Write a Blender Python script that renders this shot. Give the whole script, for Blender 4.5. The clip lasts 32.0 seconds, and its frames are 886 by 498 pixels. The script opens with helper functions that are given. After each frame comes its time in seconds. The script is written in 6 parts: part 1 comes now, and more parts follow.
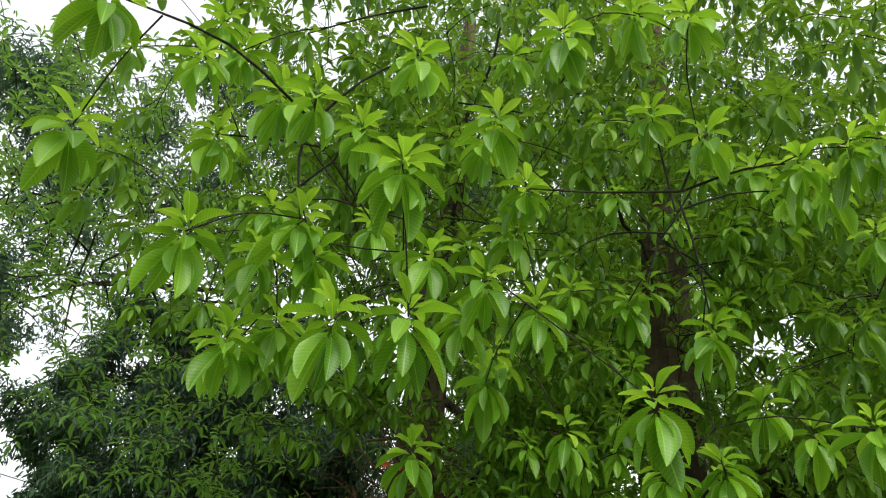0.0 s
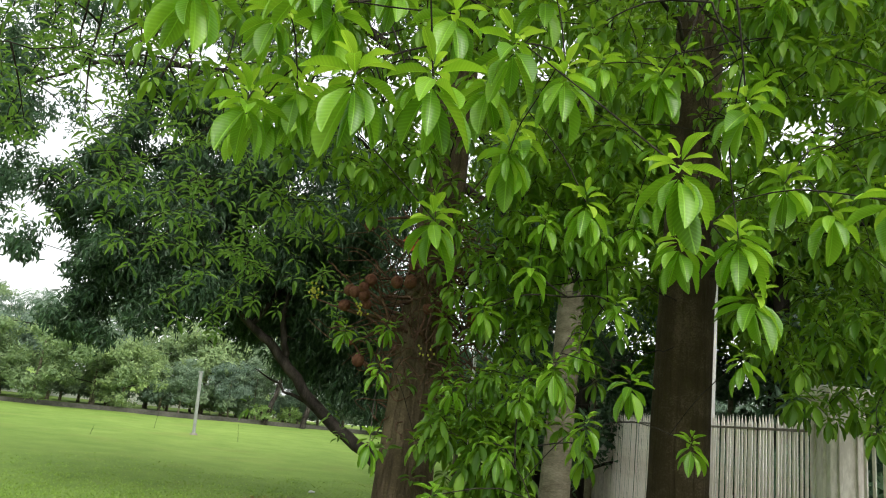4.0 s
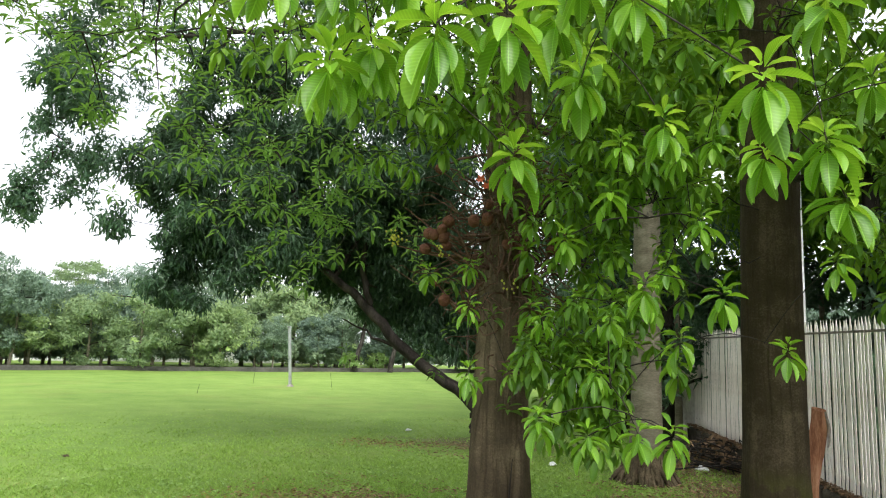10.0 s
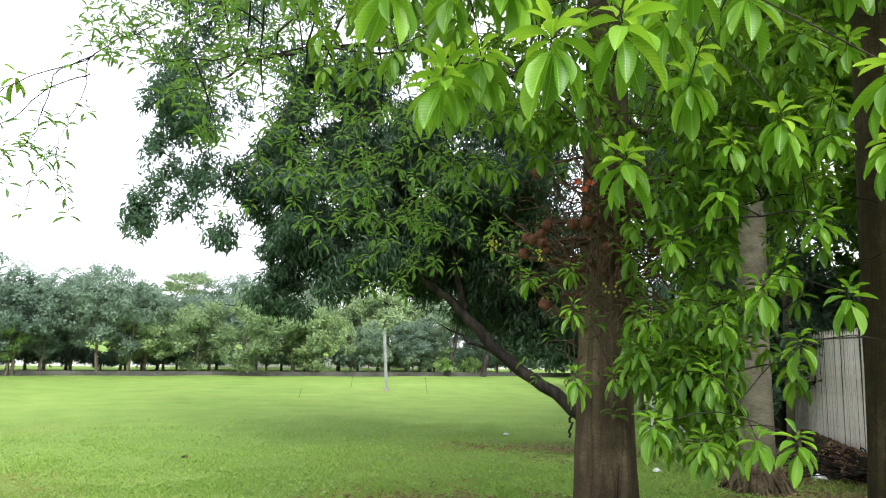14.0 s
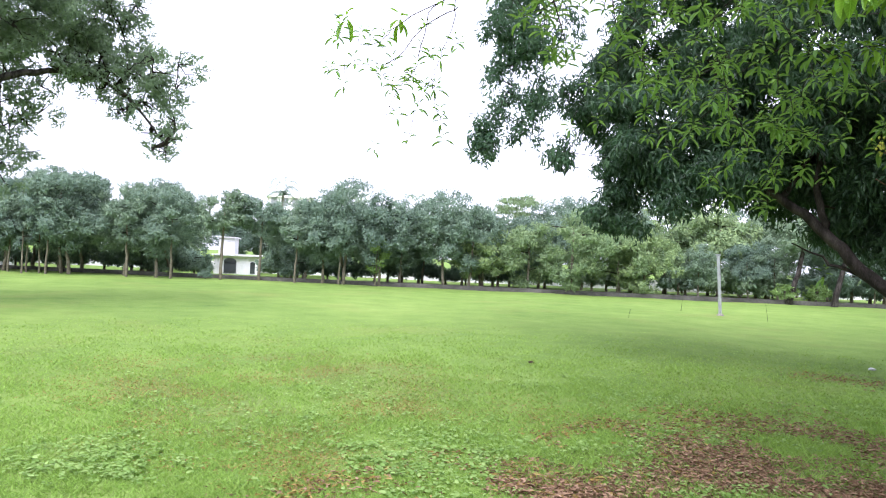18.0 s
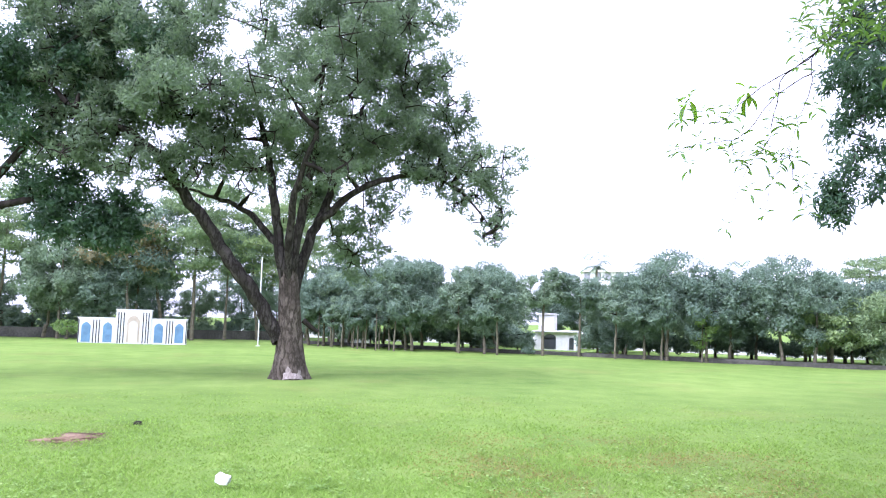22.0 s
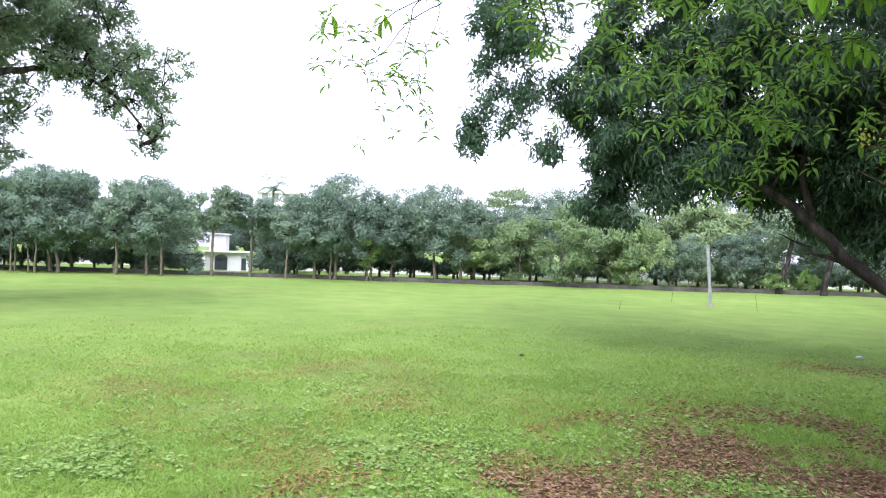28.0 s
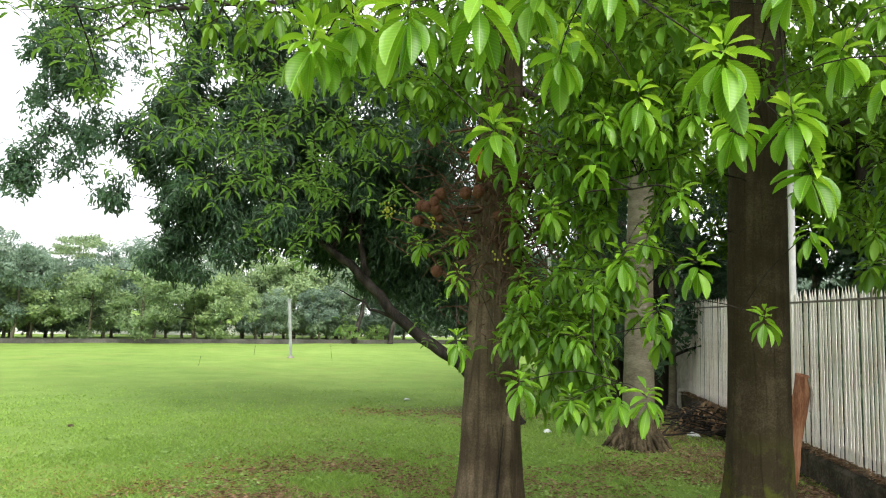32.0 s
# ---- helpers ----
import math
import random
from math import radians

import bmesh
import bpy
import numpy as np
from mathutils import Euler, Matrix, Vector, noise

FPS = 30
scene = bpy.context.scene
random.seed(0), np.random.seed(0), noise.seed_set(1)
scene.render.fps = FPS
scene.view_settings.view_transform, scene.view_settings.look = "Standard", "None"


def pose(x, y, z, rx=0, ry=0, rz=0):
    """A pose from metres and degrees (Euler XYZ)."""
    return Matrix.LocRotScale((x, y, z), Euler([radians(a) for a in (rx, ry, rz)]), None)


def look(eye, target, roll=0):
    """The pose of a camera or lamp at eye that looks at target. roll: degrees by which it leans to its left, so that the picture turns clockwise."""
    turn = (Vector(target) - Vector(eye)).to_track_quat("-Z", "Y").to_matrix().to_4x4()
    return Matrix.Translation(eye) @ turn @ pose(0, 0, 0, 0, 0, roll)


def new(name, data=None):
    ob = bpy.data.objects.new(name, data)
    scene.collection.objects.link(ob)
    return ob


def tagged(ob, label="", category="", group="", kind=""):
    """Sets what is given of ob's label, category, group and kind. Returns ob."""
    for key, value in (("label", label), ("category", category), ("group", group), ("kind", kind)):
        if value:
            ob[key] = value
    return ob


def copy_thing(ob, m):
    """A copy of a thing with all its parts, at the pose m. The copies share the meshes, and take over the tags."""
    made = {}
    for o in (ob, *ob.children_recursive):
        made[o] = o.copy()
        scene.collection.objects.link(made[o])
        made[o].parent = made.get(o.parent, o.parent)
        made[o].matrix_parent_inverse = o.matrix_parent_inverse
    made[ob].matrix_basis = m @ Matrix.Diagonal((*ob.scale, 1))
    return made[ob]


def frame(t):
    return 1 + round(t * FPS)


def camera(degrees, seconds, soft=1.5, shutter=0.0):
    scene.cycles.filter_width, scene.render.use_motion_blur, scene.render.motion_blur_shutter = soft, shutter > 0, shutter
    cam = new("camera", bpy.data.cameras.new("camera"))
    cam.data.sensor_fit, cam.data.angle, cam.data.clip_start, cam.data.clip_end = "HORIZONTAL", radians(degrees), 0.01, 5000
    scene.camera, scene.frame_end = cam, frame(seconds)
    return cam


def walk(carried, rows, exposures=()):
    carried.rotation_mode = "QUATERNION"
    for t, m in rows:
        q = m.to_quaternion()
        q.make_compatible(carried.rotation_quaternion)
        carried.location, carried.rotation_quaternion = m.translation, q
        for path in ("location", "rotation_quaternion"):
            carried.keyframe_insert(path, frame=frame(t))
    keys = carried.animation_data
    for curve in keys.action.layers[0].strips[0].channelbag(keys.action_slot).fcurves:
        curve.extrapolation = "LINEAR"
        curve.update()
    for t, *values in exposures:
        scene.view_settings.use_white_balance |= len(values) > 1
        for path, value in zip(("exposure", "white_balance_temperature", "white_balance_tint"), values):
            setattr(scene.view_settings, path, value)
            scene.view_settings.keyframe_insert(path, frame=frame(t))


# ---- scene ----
cam = camera(64.7, 32.0, soft=1.1)
PATH = [
    (0, (-0.08, 0.292, 1.893), (-0.365, 1.994, 2.903), 5.9),
    (0.5, (-0.082, 0.288, 1.871), (-0.36, 2.036, 2.803), 5.2),
    (1, (-0.092, 0.289, 1.866), (-0.374, 2.065, 2.741), 5.1),
    (1.5, (-0.104, 0.281, 1.859), (-0.413, 2.079, 2.678), 4.6),
    (2, (-0.097, 0.283, 1.852), (-0.389, 2.12, 2.587), 4.5),
    (2.5, (-0.093, 0.315, 1.856), (-0.407, 2.176, 2.517), 5.1),
    (3, (-0.084, 0.341, 1.844), (-0.422, 2.222, 2.435), 7.3),
    (3.5, (-0.082, 0.337, 1.846), (-0.417, 2.232, 2.39), 6.9),
    (4, (-0.089, 0.335, 1.836), (-0.402, 2.257, 2.291), 6.8),
    (4.5, (-0.086, 0.342, 1.836), (-0.409, 2.27, 2.26), 7.1),
    (6.5, (-0.093, 0.269, 1.781), (-0.437, 2.228, 1.986), 4.3),
    (7, (-0.098, 0.279, 1.746), (-0.437, 2.245, 1.89), 4.8),
    (7.5, (-0.096, 0.27, 1.732), (-0.472, 2.233, 1.829), 4.5),
    (8, (-0.099, 0.285, 1.723), (-0.499, 2.244, 1.756), 3.6),
    (8.5, (-0.124, 0.302, 1.729), (-0.57, 2.251, 1.794), 2.1),
    (9, (-0.13, 0.252, 1.763), (-0.605, 2.187, 1.936), 2.2),
    (9.5, (-0.13, 0.238, 1.784), (-0.615, 2.165, 2.015), 1.7),
    (10, (-0.14, 0.236, 1.81), (-0.635, 2.155, 2.08), 1.7),
    (10.5, (-0.143, 0.227, 1.825), (-0.627, 2.143, 2.131), 1.7),
    (11, (-0.146, 0.216, 1.841), (-0.636, 2.126, 2.173), 1.4),
    (11.5, (-0.148, 0.203, 1.838), (-0.638, 2.112, 2.177), 1.2),
    (12, (-0.147, 0.205, 1.835), (-0.654, 2.11, 2.172), 1.0),
    (12.5, (-0.155, 0.215, 1.832), (-0.715, 2.108, 2.153), 1.2),
    (13, (-0.164, 0.214, 1.821), (-0.785, 2.09, 2.124), 0.9),
    (13.5, (-0.182, 0.198, 1.823), (-0.86, 2.057, 2.117), 1.1),
    (15.5, (-0.276, 0.071, 1.775), (-1.236, 1.816, 1.962), 1.1),
    (16, (-0.31, 0.088, 1.776), (-1.374, 1.774, 1.944), 2.0),
    (16.5, (-0.357, 0.071, 1.746), (-1.531, 1.686, 1.866), 3.4),
    (17, (-0.384, 0.041, 1.727), (-1.659, 1.579, 1.813), 3.6),
    (17.5, (-0.395, -0.006, 1.732), (-1.77, 1.446, 1.777), 3.3),
    (18, (-0.385, -0.072, 1.717), (-1.856, 1.283, 1.744), 2.5),
    (18.5, (-0.398, -0.129, 1.736), (-1.984, 1.089, 1.734), 2.5),
    (19, (-0.396, -0.192, 1.712), (-2.068, 0.906, 1.674), 2.0),
    (19.5, (-0.415, -0.237, 1.705), (-2.155, 0.748, 1.664), 2.8),
    (20, (-0.434, -0.269, 1.713), (-2.22, 0.631, 1.702), 2.3),
    (20.5, (-0.432, -0.295, 1.733), (-2.252, 0.533, 1.749), 1.2),
    (21, (-0.466, -0.301, 1.771), (-2.313, 0.461, 1.871), -0.1),
    (21.5, (-0.476, -0.336, 1.792), (-2.331, 0.396, 1.951), 0.7),
    (22, (-0.495, -0.396, 1.82), (-2.394, 0.198, 2.026), 1.4),
    (22.5, (-0.501, -0.444, 1.826), (-2.433, 0.03, 2.028), 1.2),
    (23, (-0.515, -0.455, 1.804), (-2.466, -0.048, 1.974), 2.3),
    (23.5, (-0.548, -0.453, 1.81), (-2.501, -0.06, 1.995), 1.9),
    (24, (-0.54, -0.42, 1.815), (-2.475, 0.048, 2.006), 1.9),
    (24.5, (-0.51, -0.405, 1.809), (-2.429, 0.127, 1.994), 1.7),
    (26.5, (-0.391, -0.234, 1.732), (-2.137, 0.741, 1.722), 3.5),
    (27, (-0.353, -0.17, 1.723), (-2.01, 0.949, 1.7), 2.8),
    (27.5, (-0.322, -0.136, 1.728), (-1.891, 1.104, 1.742), 2.2),
    (28, (-0.345, -0.053, 1.732), (-1.8, 1.319, 1.742), 1.8),
    (28.5, (-0.323, -0.011, 1.739), (-1.675, 1.463, 1.755), 2.3),
    (29, (-0.301, 0.042, 1.737), (-1.541, 1.611, 1.763), 2.7),
    (29.5, (-0.272, 0.096, 1.755), (-1.393, 1.751, 1.804), 2.8),
    (30, (-0.236, 0.128, 1.763), (-1.228, 1.863, 1.827), 2.8),
    (30.5, (-0.173, 0.146, 1.788), (-0.996, 1.963, 1.925), 1.7),
    (31, (-0.128, 0.188, 1.803), (-0.809, 2.06, 1.973), 1.9),
    (31.5, (-0.094, 0.172, 1.806), (-0.667, 2.079, 1.993), 2.2),
    (32, (-0.053, 0.147, 1.795), (-0.548, 2.076, 1.986), 1.4),
]
EXPOSURES = [(0.0, 0.04, 6480, 8), (4.0, 0.34, 6550, 9), (8.0, 0.52, 6430, 12), (10.5, 0.67, 6270, 12), (13.0, 0.7, 6200, 13), (16.0, 0.68, 5950, 18), (19.0, 0.82, 5600, 29), (23.0, 0.87, 5350, 33), (27.0, 0.8, 5600, 29), (30.0, 0.7, 6000, 20), (32.0, 0.79, 6430, 12)]
walk(cam, [(t, look(eye, target, roll)) for t, eye, target, roll in PATH], EXPOSURES)

# ==== place ====
# world, sun
SUN_ELEV, SUN_ROT = radians(52), radians(150)
world = bpy.data.worlds.new("overcast_sky")
scene.world = world
world.use_nodes = True
wn, wl = world.node_tree.nodes, world.node_tree.links
sky = wn.new("ShaderNodeTexSky")
sky.sky_type, sky.sun_disc = "NISHITA", False
sky.sun_elevation, sky.sun_rotation = SUN_ELEV, SUN_ROT
sky.air_density, sky.dust_density, sky.ozone_density = 1.0, 6.0, 1.0
grey = wn.new("ShaderNodeHueSaturation")
grey.inputs["Saturation"].default_value = 0.3
wl.new(sky.outputs[0], grey.inputs["Color"])
clear, cloud, both = wn["Background"], wn.new("ShaderNodeBackground"), wn.new("ShaderNodeAddShader")
wl.new(grey.outputs[0], clear.inputs["Color"])
clear.inputs["Strength"].default_value = 0.1
cloud.inputs["Color"].default_value, cloud.inputs["Strength"].default_value = (0.97, 0.985, 1.0, 1), 0.85
wl.new(clear.outputs[0], both.inputs[0])
wl.new(cloud.outputs[0], both.inputs[1])
wl.new(both.outputs[0], wn["World Output"].inputs["Surface"])

sun = new("sun", bpy.data.lights.new("sun", "SUN"))
sun.data.energy, sun.data.angle, sun.data.color = 1.2, radians(30), (1.0, 0.97, 0.92)
sun.matrix_world = look((0, 0, 30), (30 * math.sin(SUN_ROT) / -1.28, 30 * math.cos(SUN_ROT) / -1.28, 0))

rng = np.random.default_rng(11)


# ---- materials ----
def material(name, rough=0.8, spec=0.3, metal=0.0):
    m = bpy.data.materials.new(name)
    m.use_nodes = True
    b = m.node_tree.nodes["Principled BSDF"]
    b.inputs["Roughness"].default_value = rough
    b.inputs["Specular IOR Level"].default_value = spec
    b.inputs["Metallic"].default_value = metal
    return m, m.node_tree.nodes, m.node_tree.links, b


def ramp(nodes, stops):
    r = nodes.new("ShaderNodeValToRGB")
    while len(r.color_ramp.elements) < len(stops):
        r.color_ramp.elements.new(0.5)
    for e, (p, c) in zip(r.color_ramp.elements, stops):
        e.position, e.color = p, (*c, 1)
    return r


def noise_tex(nodes, links, scale, detail=4.0, rough=0.6, coord=None):
    n = nodes.new("ShaderNodeTexNoise")
    n.inputs["Scale"].default_value, n.inputs["Detail"].default_value, n.inputs["Roughness"].default_value = scale, detail, rough
    if coord is not None:
        links.new(coord, n.inputs["Vector"])
    return n


def mix(nodes, links, fac, a, b, blend="MIX"):
    m = nodes.new("ShaderNodeMix")
    m.data_type, m.blend_type = "RGBA", blend
    for sock, v in ((m.inputs[0], fac), (m.inputs[6], a), (m.inputs[7], b)):
        if isinstance(v, (int, float)):
            sock.default_value = v
        elif isinstance(v, tuple):
            sock.default_value = (*v, 1)
        else:
            links.new(v, sock)
    return m.outputs[2]


def bump(nodes, links, height, strength, dist, b):
    n = nodes.new("ShaderNodeBump")
    n.inputs["Strength"].default_value, n.inputs["Distance"].default_value = strength, dist
    links.new(height, n.inputs["Height"])
    links.new(n.outputs[0], b.inputs["Normal"])
    return n


def maths(nodes, links, op, a, b=None):
    n = nodes.new("ShaderNodeMath")
    n.operation = op
    for sock, v in ((n.inputs[0], a), (n.inputs[1], b)):
        if v is None:
            continue
        if isinstance(v, (int, float)):
            sock.default_value = v
        else:
            links.new(v, sock)
    return n.outputs[0]


def two_scale(name, dark, mid, light, big=1.2, fine=30.0, rough=0.85, spec=0.25, relief=0.4, dist=0.01, stretch=(1, 1, 1)):
    """A surface that varies at two scales, with a fine relief."""
    m, n, l, b = material(name, rough, spec)
    tc, mp = n.new("ShaderNodeTexCoord"), n.new("ShaderNodeMapping")
    mp.inputs["Scale"].default_value = stretch
    l.new(tc.outputs["Object"], mp.inputs["Vector"])
    a = noise_tex(n, l, big, 5, 0.6, mp.outputs[0])
    f = noise_tex(n, l, fine, 5, 0.65, mp.outputs[0])
    s = maths(n, l, "ADD", maths(n, l, "MULTIPLY", a.outputs[0], 0.6), maths(n, l, "MULTIPLY", f.outputs[0], 0.4))
    r = ramp(n, [(0.39, dark), (0.5, mid), (0.61, light)])
    l.new(s, r.inputs[0])
    l.new(r.outputs[0], b.inputs["Base Color"])
    bump(n, l, s, relief, dist, b)
    return m


def bark(name, dark, mid, light, across=16.0, along=1.4, depth=0.03, moss=None, moss_from=0.56, cut=1.0, moss_top=20.0):
    """Bark with long fissures, paler plates, and moss where it is given."""
    m, n, l, b = material(name, 0.92, 0.12)
    tc, mp = n.new("ShaderNodeTexCoord"), n.new("ShaderNodeMapping")
    mp.inputs["Scale"].default_value = (across, across, along)
    l.new(tc.outputs["Object"], mp.inputs["Vector"])
    f = noise_tex(n, l, 1.0, 6, 0.6, mp.outputs[0])
    ridge = maths(n, l, "MULTIPLY", maths(n, l, "ABSOLUTE", maths(n, l, "SUBTRACT", f.outputs[0], 0.5)), 13.0)
    ridge = maths(n, l, "MINIMUM", ridge, 1.0)
    plate = noise_tex(n, l, 2.2, 6, 0.65, tc.outputs["Object"])
    grain = noise_tex(n, l, 70, 3, 0.6, tc.outputs["Object"])
    tone = maths(n, l, "ADD", maths(n, l, "MULTIPLY", plate.outputs[0], 0.7), maths(n, l, "MULTIPLY", grain.outputs[0], 0.3))
    r = ramp(n, [(0.38, dark), (0.5, mid), (0.63, light)])
    l.new(tone, r.inputs[0])
    shade = maths(n, l, "ADD", maths(n, l, "MULTIPLY", ridge, cut), 1.0 - cut)
    col = mix(n, l, shade, tuple(c * 0.6 for c in dark), r.outputs[0])
    if moss:
        k = noise_tex(n, l, 3.4, 5, 0.7, tc.outputs["Object"])
        q = n.new("ShaderNodeMapRange")
        q.inputs["From Min"].default_value, q.inputs["From Max"].default_value = moss_from, moss_from + 0.09
        l.new(k.outputs[0], q.inputs[0])
        xyz, h = n.new("ShaderNodeSeparateXYZ"), n.new("ShaderNodeMapRange")
        l.new(tc.outputs["Object"], xyz.inputs[0])
        h.inputs["From Min"].default_value, h.inputs["From Max"].default_value = moss_top, moss_top * 0.4
        l.new(xyz.outputs["Z"], h.inputs[0])
        col = mix(n, l, maths(n, l, "MULTIPLY", q.outputs[0], h.outputs[0]), col, moss)
    l.new(col, b.inputs["Base Color"])
    bump(n, l, maths(n, l, "ADD", ridge, maths(n, l, "MULTIPLY", grain.outputs[0], 0.25)), 0.9, depth, b)
    return m


def leaf_material(name, dark, mid, light, trans, rough=0.42, veins=0.0, through_light=0.3, spec=0.4, tint=0.0):
    """Leaves: a colour of its own for each one, side veins, and light that shines through."""
    m, n, l, b = material(name, rough, spec)
    geo, info = n.new("ShaderNodeNewGeometry"), n.new("ShaderNodeObjectInfo")
    v = maths(n, l, "FRACT", maths(n, l, "ADD", geo.outputs["Random Per Island"], info.outputs["Random"]))
    r = ramp(n, [(0.0, dark), (0.55, mid), (1.0, light)])
    l.new(v, r.inputs[0])
    col = r.outputs[0]
    if veins:
        uv, sep = n.new("ShaderNodeUVMap"), n.new("ShaderNodeSeparateXYZ")
        l.new(uv.outputs[0], sep.inputs[0])
        side = maths(n, l, "ABSOLUTE", maths(n, l, "SUBTRACT", sep.outputs[0], 0.5))
        phase = maths(n, l, "SUBTRACT", maths(n, l, "MULTIPLY", sep.outputs[1], 88.0), maths(n, l, "MULTIPLY", side, 34.0))
        wave = maths(n, l, "POWER", maths(n, l, "ABSOLUTE", maths(n, l, "SINE", maths(n, l, "MULTIPLY", phase, 0.5))), 0.6)
        rib = maths(n, l, "LESS_THAN", side, 0.028)
        lines = maths(n, l, "MAXIMUM", maths(n, l, "MULTIPLY", maths(n, l, "SUBTRACT", 1.0, wave), veins), maths(n, l, "MULTIPLY", rib, 0.55))
        col = mix(n, l, lines, col, tuple(min(1, c * 1.7 + 0.03) for c in light))
        bump(n, l, wave, 0.22, 0.002, b)
    if tint:
        k = ramp(n, [(0.0, (1 - tint, 1 - tint * 0.9, 1 - tint * 0.6)), (0.5, (1.0, 1.0, 1.0)), (1.0, (1 + tint * 0.9, 1 + tint * 0.7, 1 - tint * 0.2))])
        l.new(info.outputs["Random"], k.inputs[0])
        col = mix(n, l, 1.0, col, k.outputs[0], "MULTIPLY")
    l.new(col, b.inputs["Base Color"])
    t, ms = n.new("ShaderNodeBsdfTranslucent"), n.new("ShaderNodeMixShader")
    l.new(mix(n, l, 0.65, col, trans), t.inputs["Color"])
    ms.inputs[0].default_value = through_light
    out = n["Material Output"]
    l.new(b.outputs[0], ms.inputs[1])
    l.new(t.outputs[0], ms.inputs[2])
    l.new(ms.outputs[0], out.inputs["Surface"])
    return m


def plain(name, col, rough=0.6, vary=0.15, scale=6.0, spec=0.3, metal=0.0):
    lo, hi = tuple(c * (1 - vary) for c in col), tuple(min(1, c * (1 + vary)) for c in col)
    m = two_scale(name, lo, col, hi, scale, scale * 12, rough, spec, 0.15, 0.003)
    m.node_tree.nodes["Principled BSDF"].inputs["Metallic"].default_value = metal
    return m


M_LEAF = leaf_material("glossy_leaf", (0.06, 0.17, 0.011), (0.135, 0.305, 0.02), (0.25, 0.47, 0.035), (0.42, 0.7, 0.03), 0.32, 0.24, 0.36, 0.45)
M_LEAF_YOUNG = leaf_material("young_glossy_leaf", (0.2, 0.4, 0.02), (0.3, 0.5, 0.035), (0.42, 0.6, 0.06), (0.5, 0.75, 0.05), 0.4, 0.15, 0.42, 0.4)
M_LEAF_MID = leaf_material("tree_leaf", (0.045, 0.12, 0.012), (0.1, 0.23, 0.018), (0.2, 0.37, 0.03), (0.36, 0.6, 0.03), 0.38, 0.0, 0.32, 0.35)
M_LEAF_PALE = leaf_material("pale_leaf", (0.07, 0.165, 0.025), (0.118, 0.25, 0.04), (0.2, 0.375, 0.06), (0.37, 0.62, 0.1), 0.45, 0.0, 0.4)
# bluish lift in this green stands for the veil of bright sky
M_LEAF_DARK_HAZED = leaf_material("hazed_dark_leaf", (0.042, 0.088, 0.05), (0.062, 0.125, 0.066), (0.095, 0.17, 0.08), (0.15, 0.28, 0.11), 0.42, 0.0, 0.26)
# a quarter darker copy of the leaf above, without its sky-glare lift
M_LEAF_UNHAZED = leaf_material("unhazed_dark_leaf", (0.03, 0.066, 0.034), (0.046, 0.096, 0.046), (0.075, 0.14, 0.06), (0.12, 0.24, 0.09), 0.4, 0.0, 0.18)
# rain tree green brightened in its colour to carry the haze before it
M_LEAF_BIG_HAZED = leaf_material("hazed_rain_tree_leaf", (0.112, 0.158, 0.105), (0.153, 0.217, 0.13), (0.2, 0.28, 0.145), (0.31, 0.45, 0.2), 0.55, 0.0, 0.44)
# distance haze is mixed into these two leaf colours: paler and greyer green
M_LEAF_FAR_HAZED = leaf_material("hazed_park_leaf", (0.135, 0.2, 0.15), (0.182, 0.262, 0.185), (0.24, 0.325, 0.215), (0.32, 0.45, 0.26), 0.75, 0.0, 0.24, 0.2, 0.2)
M_LEAF_LIGHT_HAZED = leaf_material("hazed_mango_leaf", (0.17, 0.25, 0.13), (0.225, 0.32, 0.155), (0.31, 0.405, 0.17), (0.4, 0.55, 0.22), 0.75, 0.0, 0.26, 0.2, 0.16)
M_LEAF_LIME = leaf_material("young_leaf", (0.14, 0.24, 0.075), (0.19, 0.3, 0.095), (0.26, 0.38, 0.12), (0.4, 0.6, 0.1), 0.5, 0.0, 0.35)
M_LEAF_DRY = leaf_material("drying_leaf", (0.16, 0.15, 0.07), (0.21, 0.2, 0.09), (0.28, 0.26, 0.13), (0.35, 0.32, 0.15), 0.7, 0.0, 0.25)
M_LITTER = leaf_material("fallen_leaf", (0.13, 0.08, 0.046), (0.265, 0.165, 0.095), (0.41, 0.285, 0.18), (0.34, 0.22, 0.11), 0.75, 0.0, 0.15, 0.12)
M_DRY = leaf_material("dried_weed", (0.17, 0.115, 0.03), (0.31, 0.22, 0.065), (0.43, 0.34, 0.12), (0.4, 0.3, 0.1), 0.8, 0.0, 0.2, 0.1)
M_GRASS = leaf_material("grass_blade", (0.178, 0.305, 0.053), (0.228, 0.372, 0.071), (0.285, 0.43, 0.096), (0.41, 0.56, 0.11), 0.6, 0.0, 0.45, 0.12)
M_WEED = leaf_material("weed_leaf", (0.16, 0.285, 0.06), (0.23, 0.37, 0.09), (0.33, 0.46, 0.15), (0.42, 0.55, 0.15), 0.55, 0.0, 0.3, 0.2)
M_BARK_A = bark("grey_brown_bark", (0.066, 0.05, 0.031), (0.108, 0.083, 0.052), (0.2, 0.158, 0.1), 9, 0.4, 0.013, None, 0.56, 0.42)
M_BARK_B = bark("mossy_brown_bark", (0.042, 0.033, 0.018), (0.062, 0.048, 0.027), (0.128, 0.1, 0.066), 8, 0.5, 0.01, (0.1, 0.11, 0.02), 0.47, 0.3, 0.95)
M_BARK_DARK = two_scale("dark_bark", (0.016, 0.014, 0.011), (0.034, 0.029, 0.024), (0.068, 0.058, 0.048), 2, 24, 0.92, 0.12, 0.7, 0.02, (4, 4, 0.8))
